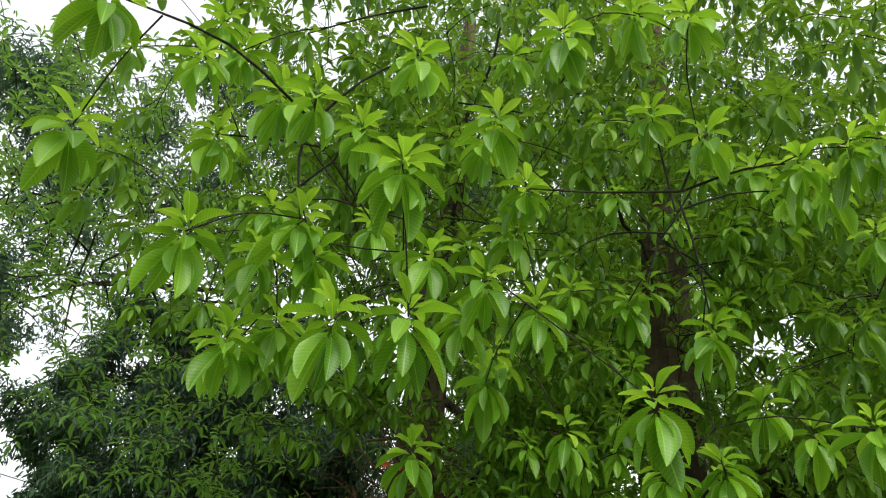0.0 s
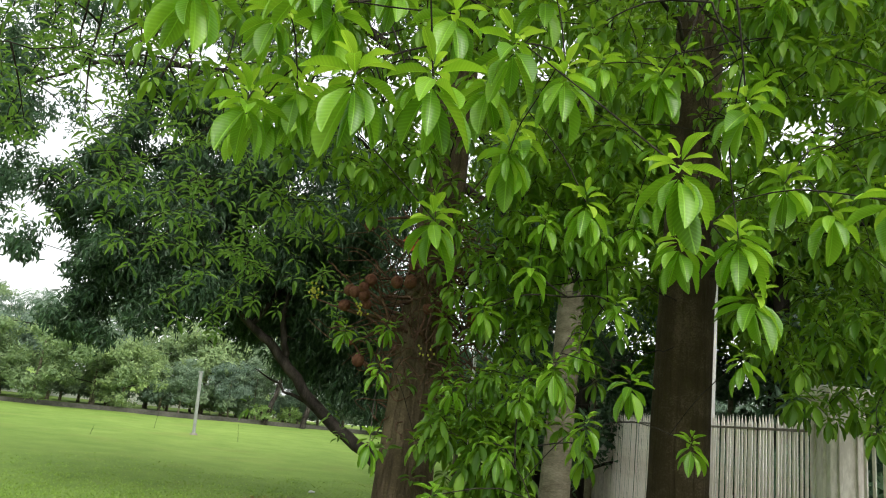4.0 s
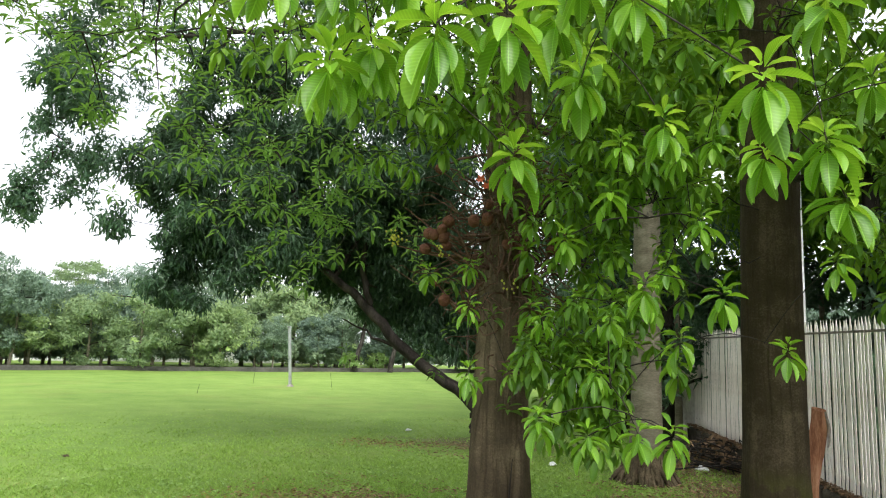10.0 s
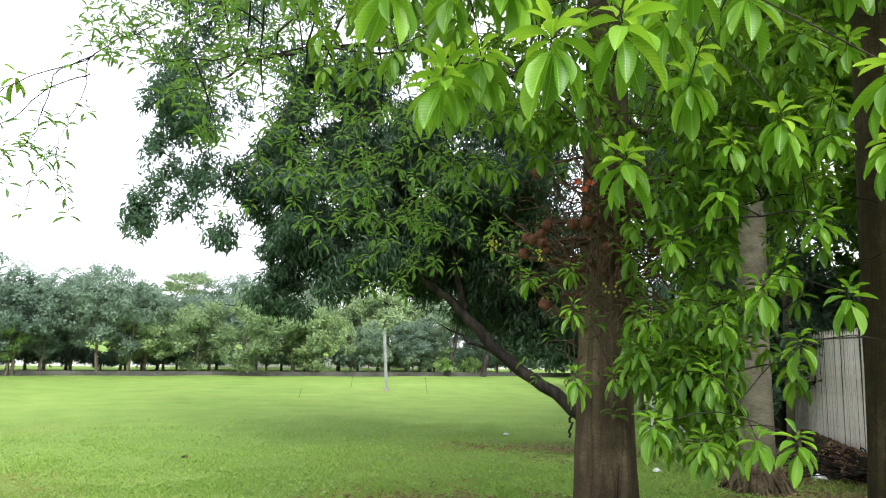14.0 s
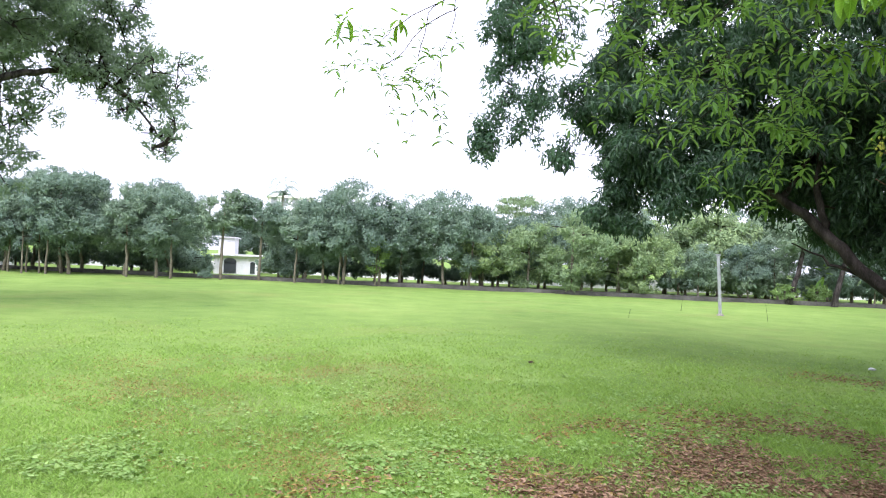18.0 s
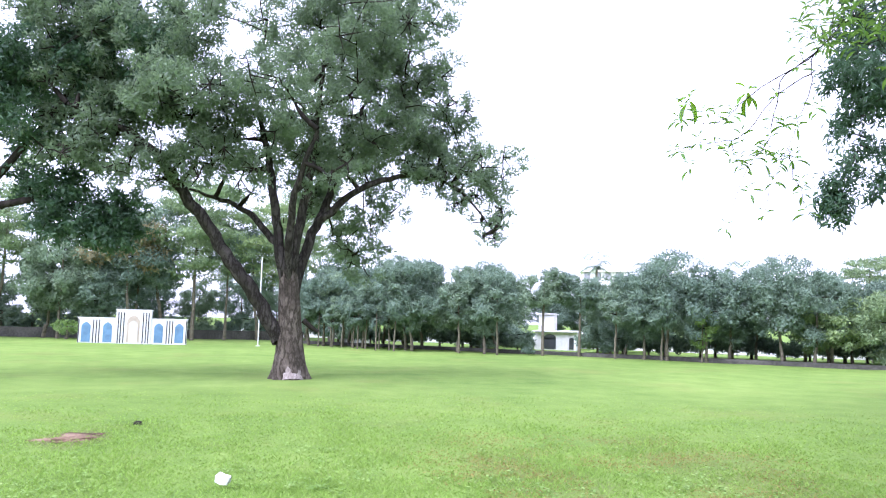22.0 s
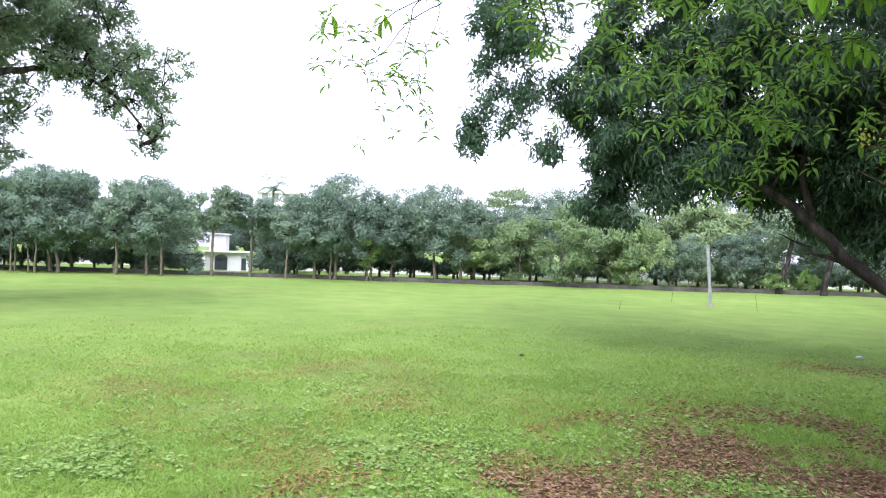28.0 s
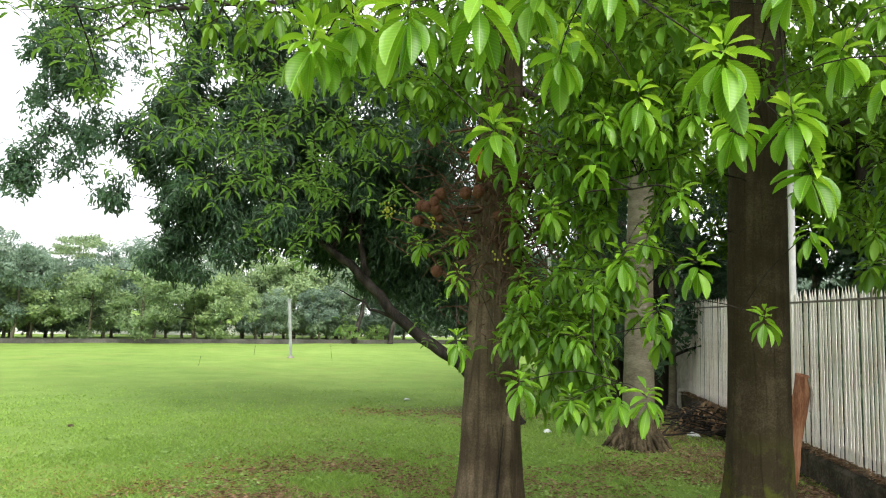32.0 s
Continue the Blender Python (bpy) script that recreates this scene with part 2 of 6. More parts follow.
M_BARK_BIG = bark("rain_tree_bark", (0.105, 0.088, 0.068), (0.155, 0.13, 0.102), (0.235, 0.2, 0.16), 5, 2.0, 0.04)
# bark with shade in its colour, for backlit limbs and shaded trunks
M_BARK_SHADED = bark("shaded_limb_bark", (0.045, 0.04, 0.034), (0.07, 0.062, 0.053), (0.115, 0.103, 0.09), 6, 1.5, 0.03)
M_BARK_PALE = two_scale("pale_bark", (0.095, 0.085, 0.055), (0.16, 0.145, 0.098), (0.235, 0.215, 0.155), 1.5, 20, 0.88, 0.2, 0.4, 0.01, (1, 1, 3))
M_ROOT = two_scale("brown_root_fibre", (0.04, 0.032, 0.018), (0.085, 0.066, 0.04), (0.15, 0.12, 0.075), 6, 50, 0.95, 0.1, 0.9, 0.02)
M_WOOD_RED = two_scale("torn_red_wood", (0.16, 0.06, 0.03), (0.3, 0.13, 0.07), (0.42, 0.22, 0.13), 3, 30, 0.75, 0.25, 0.6, 0.01, (6, 6, 0.6))
M_WOOD_SCAR = two_scale("bare_scar_wood", (0.2, 0.16, 0.13), (0.34, 0.29, 0.25), (0.46, 0.41, 0.36), 4, 30, 0.85, 0.2, 0.5, 0.01)
M_SCAR = two_scale("grey_bare_wood", (0.19, 0.16, 0.13), (0.31, 0.275, 0.235), (0.43, 0.39, 0.34), 3, 24, 0.9, 0.15, 0.6, 0.015, (3, 3, 0.7))
M_FRUIT = two_scale("rusty_brown_fruit", (0.07, 0.032, 0.02), (0.145, 0.064, 0.039), (0.23, 0.11, 0.068), 14, 90, 0.85, 0.15, 0.6, 0.006)
M_STALK = two_scale("brown_stalk", (0.06, 0.035, 0.022), (0.13, 0.075, 0.05), (0.2, 0.12, 0.08), 8, 60, 0.85, 0.2, 0.4, 0.004)
M_FLOWER = plain("orange_red_petal", (0.6, 0.13, 0.05), 0.5, 0.3, 30)
M_BUD = plain("yellow_green_bud", (0.45, 0.47, 0.06), 0.5, 0.25, 30)
M_NICHE = plain("sandy_cream_paint", (0.5, 0.43, 0.33), 0.7, 0.15, 2)
M_CREAM = two_scale("weathered_cream_paint", (0.52, 0.49, 0.42), (0.69, 0.66, 0.585), (0.77, 0.745, 0.68), 1.6, 26, 0.7, 0.3, 0.15, 0.004, (1, 1, 0.4))
M_BAR = two_scale("off_white_metal_paint", (0.72, 0.64, 0.56), (0.89, 0.825, 0.745), (0.91, 0.865, 0.8), 3, 30, 0.55, 0.4, 0.15, 0.002, (2, 2, 0.35))
M_RAIL = plain("brown_grey_rail", (0.2, 0.17, 0.14), 0.6, 0.3, 8)
M_KERB = two_scale("mossy_concrete", (0.028, 0.025, 0.016), (0.06, 0.053, 0.036), (0.12, 0.105, 0.078), 3, 28, 0.92, 0.15, 0.8, 0.02)
M_WHITE = two_scale("white_wall_paint", (0.62, 0.62, 0.6), (0.75, 0.75, 0.73), (0.82, 0.82, 0.8), 0.7, 14, 0.7, 0.3, 0.1, 0.004)
M_PILLAR = two_scale("beige_wall_paint", (0.36, 0.30, 0.235), (0.41, 0.345, 0.27), (0.455, 0.385, 0.305), 1.1, 40, 0.6, 0.35, 0.12, 0.003)
M_CRACK = plain("dark_crack", (0.2, 0.165, 0.13), 0.9, 0.2)
M_BLUE = plain("blue_panel_paint", (0.14, 0.26, 0.39), 0.55, 0.2, 3)
M_BLACK = plain("dark_stripe_paint", (0.06, 0.06, 0.065), 0.6, 0.25, 5)
M_STEEL = plain("galvanised_post", (0.34, 0.355, 0.345), 0.5, 0.16, 4, 0.4, 0.15)
M_PIPE = plain("white_pipe_paint", (0.72, 0.72, 0.7), 0.45, 0.1, 3)
M_GLASSDARK = plain("dark_window", (0.05, 0.055, 0.06), 0.15, 0.2, 2, 0.6)
M_WINDOWFAR = plain("far_window_shade", (0.3, 0.31, 0.32), 0.4, 0.2, 2, 0.4)
M_PAPER = plain("white_plastic", (0.8, 0.8, 0.8), 0.5, 0.08, 20)
M_SOIL = two_scale("bare_soil", (0.14, 0.09, 0.055), (0.22, 0.15, 0.095), (0.3, 0.22, 0.15), 3, 30, 0.95, 0.1, 0.6, 0.01)
M_STONE = two_scale("grey_stone", (0.13, 0.115, 0.095), (0.22, 0.2, 0.17), (0.31, 0.29, 0.25), 4, 30, 0.9, 0.15, 0.6, 0.01)
M_WALLFAR = two_scale("dark_mottled_wall", (0.05, 0.05, 0.042), (0.09, 0.088, 0.075), (0.14, 0.135, 0.115), 0.6, 8, 0.9, 0.15, 0.2, 0.01)


# ---- mesh helpers ----
def mesh_of(name, V, F, mat, uv=None, smooth=True):
    """One mesh from arrays: corners, and faces with one count of corners each."""
    V, F = np.asarray(V, np.float32).reshape(-1, 3), np.asarray(F, np.int32)
    k = F.shape[1]
    me = bpy.data.meshes.new(name)
    me.vertices.add(len(V))
    me.vertices.foreach_set("co", V.ravel())
    me.loops.add(F.size)
    me.loops.foreach_set("vertex_index", F.ravel())
    me.polygons.add(len(F))
    me.polygons.foreach_set("loop_start", np.arange(0, F.size, k, dtype=np.int32))
    me.polygons.foreach_set("use_smooth", np.full(len(F), smooth))
    if uv is not None:
        layer = me.uv_layers.new(name="UVMap")
        layer.data.foreach_set("uv", np.asarray(uv, np.float32)[F.ravel()].ravel())
    me.materials.append(mat)
    me.update(calc_edges=True)
    me.validate()
    return me


def child(name, me, parent=None, label="", kind=""):
    ob = new(name, me)
    if parent is not None:
        ob.parent = parent
    return tagged(ob, label, kind=kind)


def part(name, bm, mat, parent=None, label="", smooth=False):
    me = bpy.data.meshes.new(name)
    bm.to_mesh(me)
    bm.free()
    me.materials.append(mat)
    for p in me.polygons:
        p.use_smooth = smooth
    return child(name, me, parent, label)


def empty(name, x=0, y=0, z=0, rz=0, label="", category="", group="", kind=""):
    ob = new(name)
    ob.matrix_world = pose(x, y, z, 0, 0, rz)
    return tagged(ob, label, category, group, kind)


def box(bm, x0, y0, z0, x1, y1, z1, bevel=0.0):
    r = bmesh.ops.create_cube(bm, size=1, matrix=Matrix.Translation(((x0 + x1) / 2, (y0 + y1) / 2, (z0 + z1) / 2)) @ Matrix.Diagonal((x1 - x0, y1 - y0, z1 - z0, 1)))
    if bevel:
        es = {e for v in r["verts"] for e in v.link_edges}
        bmesh.ops.bevel(bm, geom=list(es), offset=bevel, segments=2, affect="EDGES", profile=0.5)
    return bm


def boxed(name, mat, parent, dims, bevel=0.0, label=""):
    return part(name, box(bmesh.new(), *dims, bevel), mat, parent, label)


def smooth_line(points, steps):
    """Catmull-Rom through points."""
    P = np.array([points[0], *points, points[-1]], float)
    out = []
    for i in range(1, len(P) - 2):
        for s in np.linspace(0, 1, steps, endpoint=False):
            a, b, c, d = P[i - 1 : i + 3]
            out.append(0.5 * (2 * b + (c - a) * s + (2 * a - 5 * b + 4 * c - d) * s**2 + (3 * b - a - 3 * c + d) * s**3))
    out.append(P[-2])
    return np.array(out)


def tube(points, radii, sides=8, steps=4, wobble=0.0, lump=0.0):
    """A tapered limb along points: corners and quads."""
    C = smooth_line(points, steps)
    R = np.interp(np.linspace(0, 1, len(C)), np.linspace(0, 1, len(radii)), radii)
    if wobble:
        C[1:-1] += rng.normal(0, wobble, (len(C) - 2, 3))
    T = np.gradient(C, axis=0)
    T /= np.linalg.norm(T, axis=1)[:, None] + 1e-9
    up = np.array([0.31, 0.95, 0.05])
    X = np.cross(T, up)
    X /= np.linalg.norm(X, axis=1)[:, None] + 1e-9
    Y = np.cross(T, X)
    a = np.linspace(0, 2 * np.pi, sides, endpoint=False)
    grow = np.ones((len(C), sides))
    if lump:
        grow += lump * np.sin(a * 3 + rng.uniform(0, 6))[None] * np.linspace(1, 0.4, len(C))[:, None] + rng.normal(0, lump * 0.35, grow.shape)
    V = C[:, None] + (R[:, None] * grow)[..., None] * (np.cos(a)[None, :, None] * X[:, None] + np.sin(a)[None, :, None] * Y[:, None])
    i, j = np.meshgrid(np.arange(len(C) - 1), np.arange(sides), indexing="ij")
    n = (j + 1) % sides
    F = np.stack([i * sides + j, i * sides + n, (i + 1) * sides + n, (i + 1) * sides + j], -1).reshape(-1, 4)
    V = np.concatenate([V.reshape(-1, 3), C[:1], C[-1:]])
    return V, F


def joined(pieces):
    V, F, n = [], [], 0
    for v, f in pieces:
        V.append(v)
        F.append(f + n)
        n += len(v)
    return np.concatenate(V), np.concatenate(F)


def unit(a):
    return a / (np.linalg.norm(a, axis=-1, keepdims=True) + 1e-9)


def leaf_shape(segments, widest=0.6, fold=0.12, droop=0.3, wave=0.0):
    """One leaf, 1 long and 1 wide, along +y: a midrib and two blades."""
    y = 1 - (1 - np.linspace(0, 1, segments + 1)) ** 1.45
    w = np.sin(np.pi * np.clip(y, 0, 1) ** (np.log(0.5) / np.log(widest))) ** 0.6 * 0.5
    w[0], w[-1] = 0.03, 0.05
    V, UV = [], []
    for yy, ww in zip(y, w):
        for s in (-1, 0, 1):
            V.append((s * ww, yy, fold * abs(s) * ww * 2 - droop * yy**2 + wave * s * np.sin(yy * 14)))
            UV.append((0.5 + s * ww, yy))
    F = []
    for i in range(segments):
        for s in (0, 1):
            a = i * 3 + s
            F.append((a, a + 1, a + 4, a + 3))
    return np.array(V), np.array(F), np.array(UV)


def leaf_cloud(shape, P, D, N, L, W):
    """Leaves at P along D with upper side N: corners, faces, uv."""
    tv, tf, tuv = shape
    D = unit(D)
    X = unit(np.cross(D, N))
    Z = np.cross(X, D)
    V = P[:, None] + tv[None, :, :1] * (X * W[:, None])[:, None] + tv[None, :, 1:2] * (D * L[:, None])[:, None] + tv[None, :, 2:] * (Z * L[:, None])[:, None]
    F = (tf[None] + (np.arange(len(P)) * len(tv))[:, None, None]).reshape(-1, tf.shape[1])
    return V.reshape(-1, 3), F, np.tile(tuv, (len(P), 1))


FINE_LEAF = leaf_shape(8, 0.58, 0.15, 0.22, 0.01)
MID_LEAF = leaf_shape(4, 0.58, 0.14, 0.24)
LITTLE = (np.array([(0, 0, 0), (-0.42, 0.3, 0.07), (-0.36, 0.68, 0.03), (0, 1, -0.15), (0.36, 0.68, 0.03), (0.42, 0.3, 0.07)]), np.array([(0, 3, 2, 1), (0, 5, 4, 3)]), np.array([(0.5, 0), (0.08, 0.3), (0.14, 0.68), (0.5, 1), (0.86, 0.68), (0.92, 0.3)]))
CARD = (np.array([(-0.32, 0.15, 0), (0, 0, 0.06), (0.34, 0.4, 0), (0, 1, -0.1)]), np.array([(0, 1, 2, 3)]), np.array([(0.0, 0.3), (0.5, 0), (1, 0.3), (0.5, 1)]))


def whorls(C, size, count=(9, 14), hang=0.55):
    """Leaf rosettes round twig ends at C: places, ways, upper sides, lengths, widths."""
    P, D, N, L, W = [], [], [], [], []
    for c, s in zip(C, np.broadcast_to(size, len(C))):
        n = rng.integers(*count)
        a = rng.uniform(0, 6.283) + np.arange(n) * 2.4
        s01 = np.linspace(0, 1, n)
        lift = 0.9 - (hang * 1.5 + 0.85) * s01 ** 0.8 - hang * 1.1 * s01 ** 2 + rng.normal(0, 0.34, n)
        d = unit(np.stack([np.cos(a), np.sin(a), lift], -1))
        size_of = s * np.linspace(0.5, 1.1, n) * rng.uniform(0.75, 1.2, n)
        P.append(c + d * 0.012 + np.array([0, 0, 1]) * np.linspace(0.03, -0.04, n)[:, None])
        D.append(d)
        up = np.tile([0, 0, 1.0], (n, 1)) + d * 0.35 * np.sign(-lift)[:, None] + rng.normal(0, 0.18, (n, 3))
        N.append(up)
        L.append(size_of)
        W.append(size_of * rng.uniform(0.3, 0.4, n))
    return [np.concatenate(x) for x in (P, D, N, L, W)]


def in_ball(n, centre, radii, power=0.6):
    d = unit(rng.normal(size=(n, 3)))
    return np.array(centre) + d * rng.uniform(0, 1, (n, 1)) ** power * np.array(radii)


# ---- ground ----
def ground_height(x, y):
    return 0.03 * np.sin(x * 0.31 + 1) * np.cos(y * 0.27) + 0.02 * np.sin(x * 0.9 + y * 0.6)


def ground_material():
    m, n, l, b = material("grass_ground", 0.95, 0.1)
    tc = n.new("ShaderNodeTexCoord")
    pos = tc.outputs["Object"]
    big, mid, fine = noise_tex(n, l, 0.12, 4, 0.6, pos), noise_tex(n, l, 0.9, 5, 0.65, pos), noise_tex(n, l, 26, 4, 0.7, pos)
    s = maths(n, l, "ADD", maths(n, l, "MULTIPLY", big.outputs[0], 0.35), maths(n, l, "ADD", maths(n, l, "MULTIPLY", mid.outputs[0], 0.35), maths(n, l, "MULTIPLY", fine.outputs[0], 0.3)))
    r = ramp(n, [(0.34, (0.096, 0.168, 0.032)), (0.46, (0.153, 0.248, 0.05)), (0.56, (0.203, 0.302, 0.066)), (0.68, (0.268, 0.362, 0.098))])
    l.new(s, r.inputs[0])
    col = r.outputs[0]
    dry_patch = noise_tex(n, l, 0.33, 6, 0.7, pos)
    dm = n.new("ShaderNodeMapRange")
    dm.inputs["From Min"].default_value, dm.inputs["From Max"].default_value, dm.inputs["To Max"].default_value = 0.53, 0.68, 0.35
    l.new(dry_patch.outputs[0], dm.inputs[0])
    col = mix(n, l, dm.outputs[0], col, (0.24, 0.235, 0.075))
    br = ramp(n, [(0.3, (0.06, 0.043, 0.028)), (0.55, (0.15, 0.105, 0.066)), (0.75, (0.24, 0.178, 0.12))])
    l.new(fine.outputs[0], br.inputs[0])
    edge = noise_tex(n, l, 0.7, 5, 0.7, pos)
    for cx, cy, rx, ry, amount in ((-1.5, 5.3, 2.8, 1.6, 0.5), (0.5, 6.6, 2.3, 1.2, 0.45), (1.6, 13.0, 1.3, 5.5, 0.8), (2.0, 8.6, 0.8, 2.4, 0.9), (-7.8, 3.3, 2.6, 0.8, 0.22), (-8.6, 6.0, 2.6, 1.0, 0.18), (-12.1, -2.3, 0.9, 0.55, 0.6), (-2.2, 13.6, 2.0, 0.7, 0.7)):
        mp = n.new("ShaderNodeMapping")
        mp.inputs["Location"].default_value = (-cx / rx, -cy / ry, 0)
        mp.inputs["Scale"].default_value = (1 / rx, 1 / ry, 0)
        l.new(pos, mp.inputs["Vector"])
        ln = n.new("ShaderNodeVectorMath")
        ln.operation = "LENGTH"
        l.new(mp.outputs[0], ln.inputs[0])
        e = maths(n, l, "ADD", ln.outputs["Value"], maths(n, l, "MULTIPLY", maths(n, l, "SUBTRACT", edge.outputs[0], 0.5), 2.2))
        f = n.new("ShaderNodeMapRange")
        f.inputs["From Min"].default_value, f.inputs["From Max"].default_value = 1.1, 0.7
        f.inputs["To Max"].default_value = amount
        l.new(e, f.inputs[0])
        col = mix(n, l, f.outputs[0], col, br.outputs[0])
    l.new(col, b.inputs["Base Color"])
    bump(n, l, fine.outputs[0], 0.8, 0.03, b)
    return m


M_GROUND = ground_material()


def build_ground():
    line = np.unique(np.concatenate([np.linspace(-30, 20, 101), np.linspace(-120, 120, 81), [-900, -500, -250, 250, 500, 900]]))
    X, Y = np.meshgrid(line, line + 5, indexing="ij")
    V = np.stack([X, Y, ground_height(X, Y)], -1)
    n = len(line)
    i, j = np.meshgrid(np.arange(n - 1), np.arange(n - 1), indexing="ij")
    F = np.stack([i * n + j, (i + 1) * n + j, (i + 1) * n + j + 1, i * n + j + 1], -1).reshape(-1, 4)
    g = child("ground", mesh_of("ground", V, F, M_GROUND))
    return tagged(g, "mown green field grass with bare brown patches", "ground", kind="structure")


build_ground()


# ---- boundary fence ----
FENCE_A, FENCE_B = Vector((2.44, 7.85)), Vector((1.55, 14.0))
fence_way = (FENCE_B - FENCE_A).normalized()
fence_turn = math.degrees(math.atan2(-fence_way.x, fence_way.y))


def fence_point(s):
    return FENCE_A + fence_way * s


def bar_mesh():
    bm = bmesh.new()
    box(bm, -0.005, -0.024, 0.33, 0.005, 0.024, 2.13)
    tip = bmesh.ops.create_cone(bm, cap_ends=True, segments=4, radius1=0.028, radius2=0.003, depth=0.1, matrix=Matrix.Translation((0, 0, 2.18)) @ Matrix.Diagonal((0.3, 1.0, 1, 1)) @ Matrix.Rotation(radians(45), 4, "Z"))
    me = bpy.data.meshes.new("bar")
    bm.to_mesh(me)
    bm.free()
    me.materials.append(M_BAR)
    return me


BAR = bar_mesh()


def fence_panel(s0, s1, pitch, label):
    a = fence_point(s0)
    f = empty("steel_fence", a.x, a.y, 0, fence_turn, label, "fence", "fence panels along the boundary")
    n = int((s1 - s0) / pitch)
    for i in range(n):
        b = child("bar", BAR, f)
        b.matrix_basis = pose(rng.normal(0, 0.003), (i + 0.5) * pitch, rng.normal(0, 0.008), rng.normal(0, 0.12), rng.normal(0, 0.12), rng.normal(0, 1.5))
    boxed("rail", M_RAIL, f, (-0.03, 0.0, 2.065, -0.009, s1 - s0, 2.09), 0.003, "dark brown steel rail")
    boxed("rail", M_RAIL, f, (0.012, 0.0, 0.45, 0.04, s1 - s0, 0.49), 0.004, "dark brown steel rail")
    return f


def pillar(s, label):
    a = fence_point(s)
    p = empty("fence_pillar", a.x, a.y, 0, fence_turn, label, "pillar", "pillars of the boundary fence")
    boxed("shaft", M_CREAM, p, (-0.16, -0.16, 0.3, 0.16, 0.16, 2.3), 0.012)
    bm = bmesh.new()
    box(bm, -0.23, -0.23, -0.1, 0.23, 0.23, 0.32, 0.02)
    box(bm, -0.195, -0.195, 0.32, 0.195, 0.195, 0.4, 0.03)
    part("plinth", bm, M_CREAM, p, "stained cream plinth")
    bm = bmesh.new()
    box(bm, -0.195, -0.195, 2.3, 0.195, 0.195, 2.36, 0.01)
    box(bm, -0.23, -0.23, 2.36, 0.23, 0.23, 2.47, 0.02)
    part("cap", bm, M_CREAM, p)
    for side in range(4):
        turn = Matrix.Rotation(side * math.pi / 2, 4, "Z")
        for z0, z1, arch in ((0.52, 1.1, False), (1.18, 2.1, True)):
            bm = bmesh.new()
            w, d = 0.092, 0.185
            box(bm, -w, -d, z0, -w + 0.026, -0.16, z1)
            box(bm, w - 0.026, -d, z0, w, -0.16, z1)
            box(bm, -w, -d, z0, w, -0.16, z0 + 0.026)
            if arch:
                for k in range(7):
                    a0, a1 = math.pi * k / 7, math.pi * (k + 1) / 7
                    quad = [Vector((math.cos(q) * rr, y, z1 + math.sin(q) * rr * 0.7)) for y in (-d, -0.16) for q, rr in ((a0, w), (a1, w), (a1, w - 0.026), (a0, w - 0.026))]
                    vs = [bm.verts.new(v) for v in quad]
                    for f in ((0, 1, 2, 3), (0, 4, 5, 1), (2, 6, 7, 3)):
                        bm.faces.new([vs[t] for t in f])
            else:
                box(bm, -w, -d, z1 - 0.025, w, -0.16, z1)
            bmesh.ops.transform(bm, matrix=turn, verts=bm.verts)
            part("panel_moulding", bm, M_CREAM, p)
    return p


FENCE_LABEL = "off-white painted steel bar fence with pointed tips on a mossy kerb"
pillar(-0.66, "cream-painted square fence pillar with raised panels and stained plinth")
fence_panel(-0.42, 7.95, 0.086, FENCE_LABEL)
pillar(8.25, "cream-painted square fence pillar behind the trees")
fence_panel(8.5, 15.9, 0.086, FENCE_LABEL)
fence_panel(-3.6, -0.92, 0.13, "off-white steel bar fence beside the panelled pillar")


def build_kerb():
    k = empty("kerb", FENCE_A.x, FENCE_A.y, 0, fence_turn, "low mossy concrete kerb under the fence", "kerb", kind="structure")
    for i in range(8):
        bm = box(bmesh.new(), -0.15, -4 + i * 2.8, -0.15, 0.11, -4 + i * 2.8 + 2.795, 0.31 + rng.normal(0, 0.015), 0.03)
        for v in bm.verts:
            v.co += Vector(rng.normal(0, 0.014, 3))
        part("kerb_block", bm, M_KERB, k)


build_kerb()

# assumed street and wall behind the fence, dark for the shadow between bars
M_ROAD = two_scale("grey_asphalt", (0.035, 0.035, 0.035), (0.055, 0.054, 0.052), (0.08, 0.078, 0.075), 0.8, 40, 0.9, 0.2, 0.4, 0.008)
road = boxed("road", M_ROAD, None, (0, -14, -0.1, 13.5, 60, 0.09))
road.matrix_world = pose(FENCE_A.x + 0.25, FENCE_A.y, 0, 0, 0, fence_turn)
tagged(road, "assumed dark grey asphalt street, added behind the fence gaps", "road", kind="structure")
tagged(boxed("wall_east", M_WALLFAR, None, (13, -12, -0.1, 13.3, 60, 3.2)), "assumed wall across the street, darkened for shadow in the fence gaps", "wall", kind="structure")
tagged(boxed("wall_south", M_WHITE, None, (-3.0, -6.3, -0.1, 13, -6.0, 3.2)), "plain pale wall behind the walk", "wall", kind="structure")


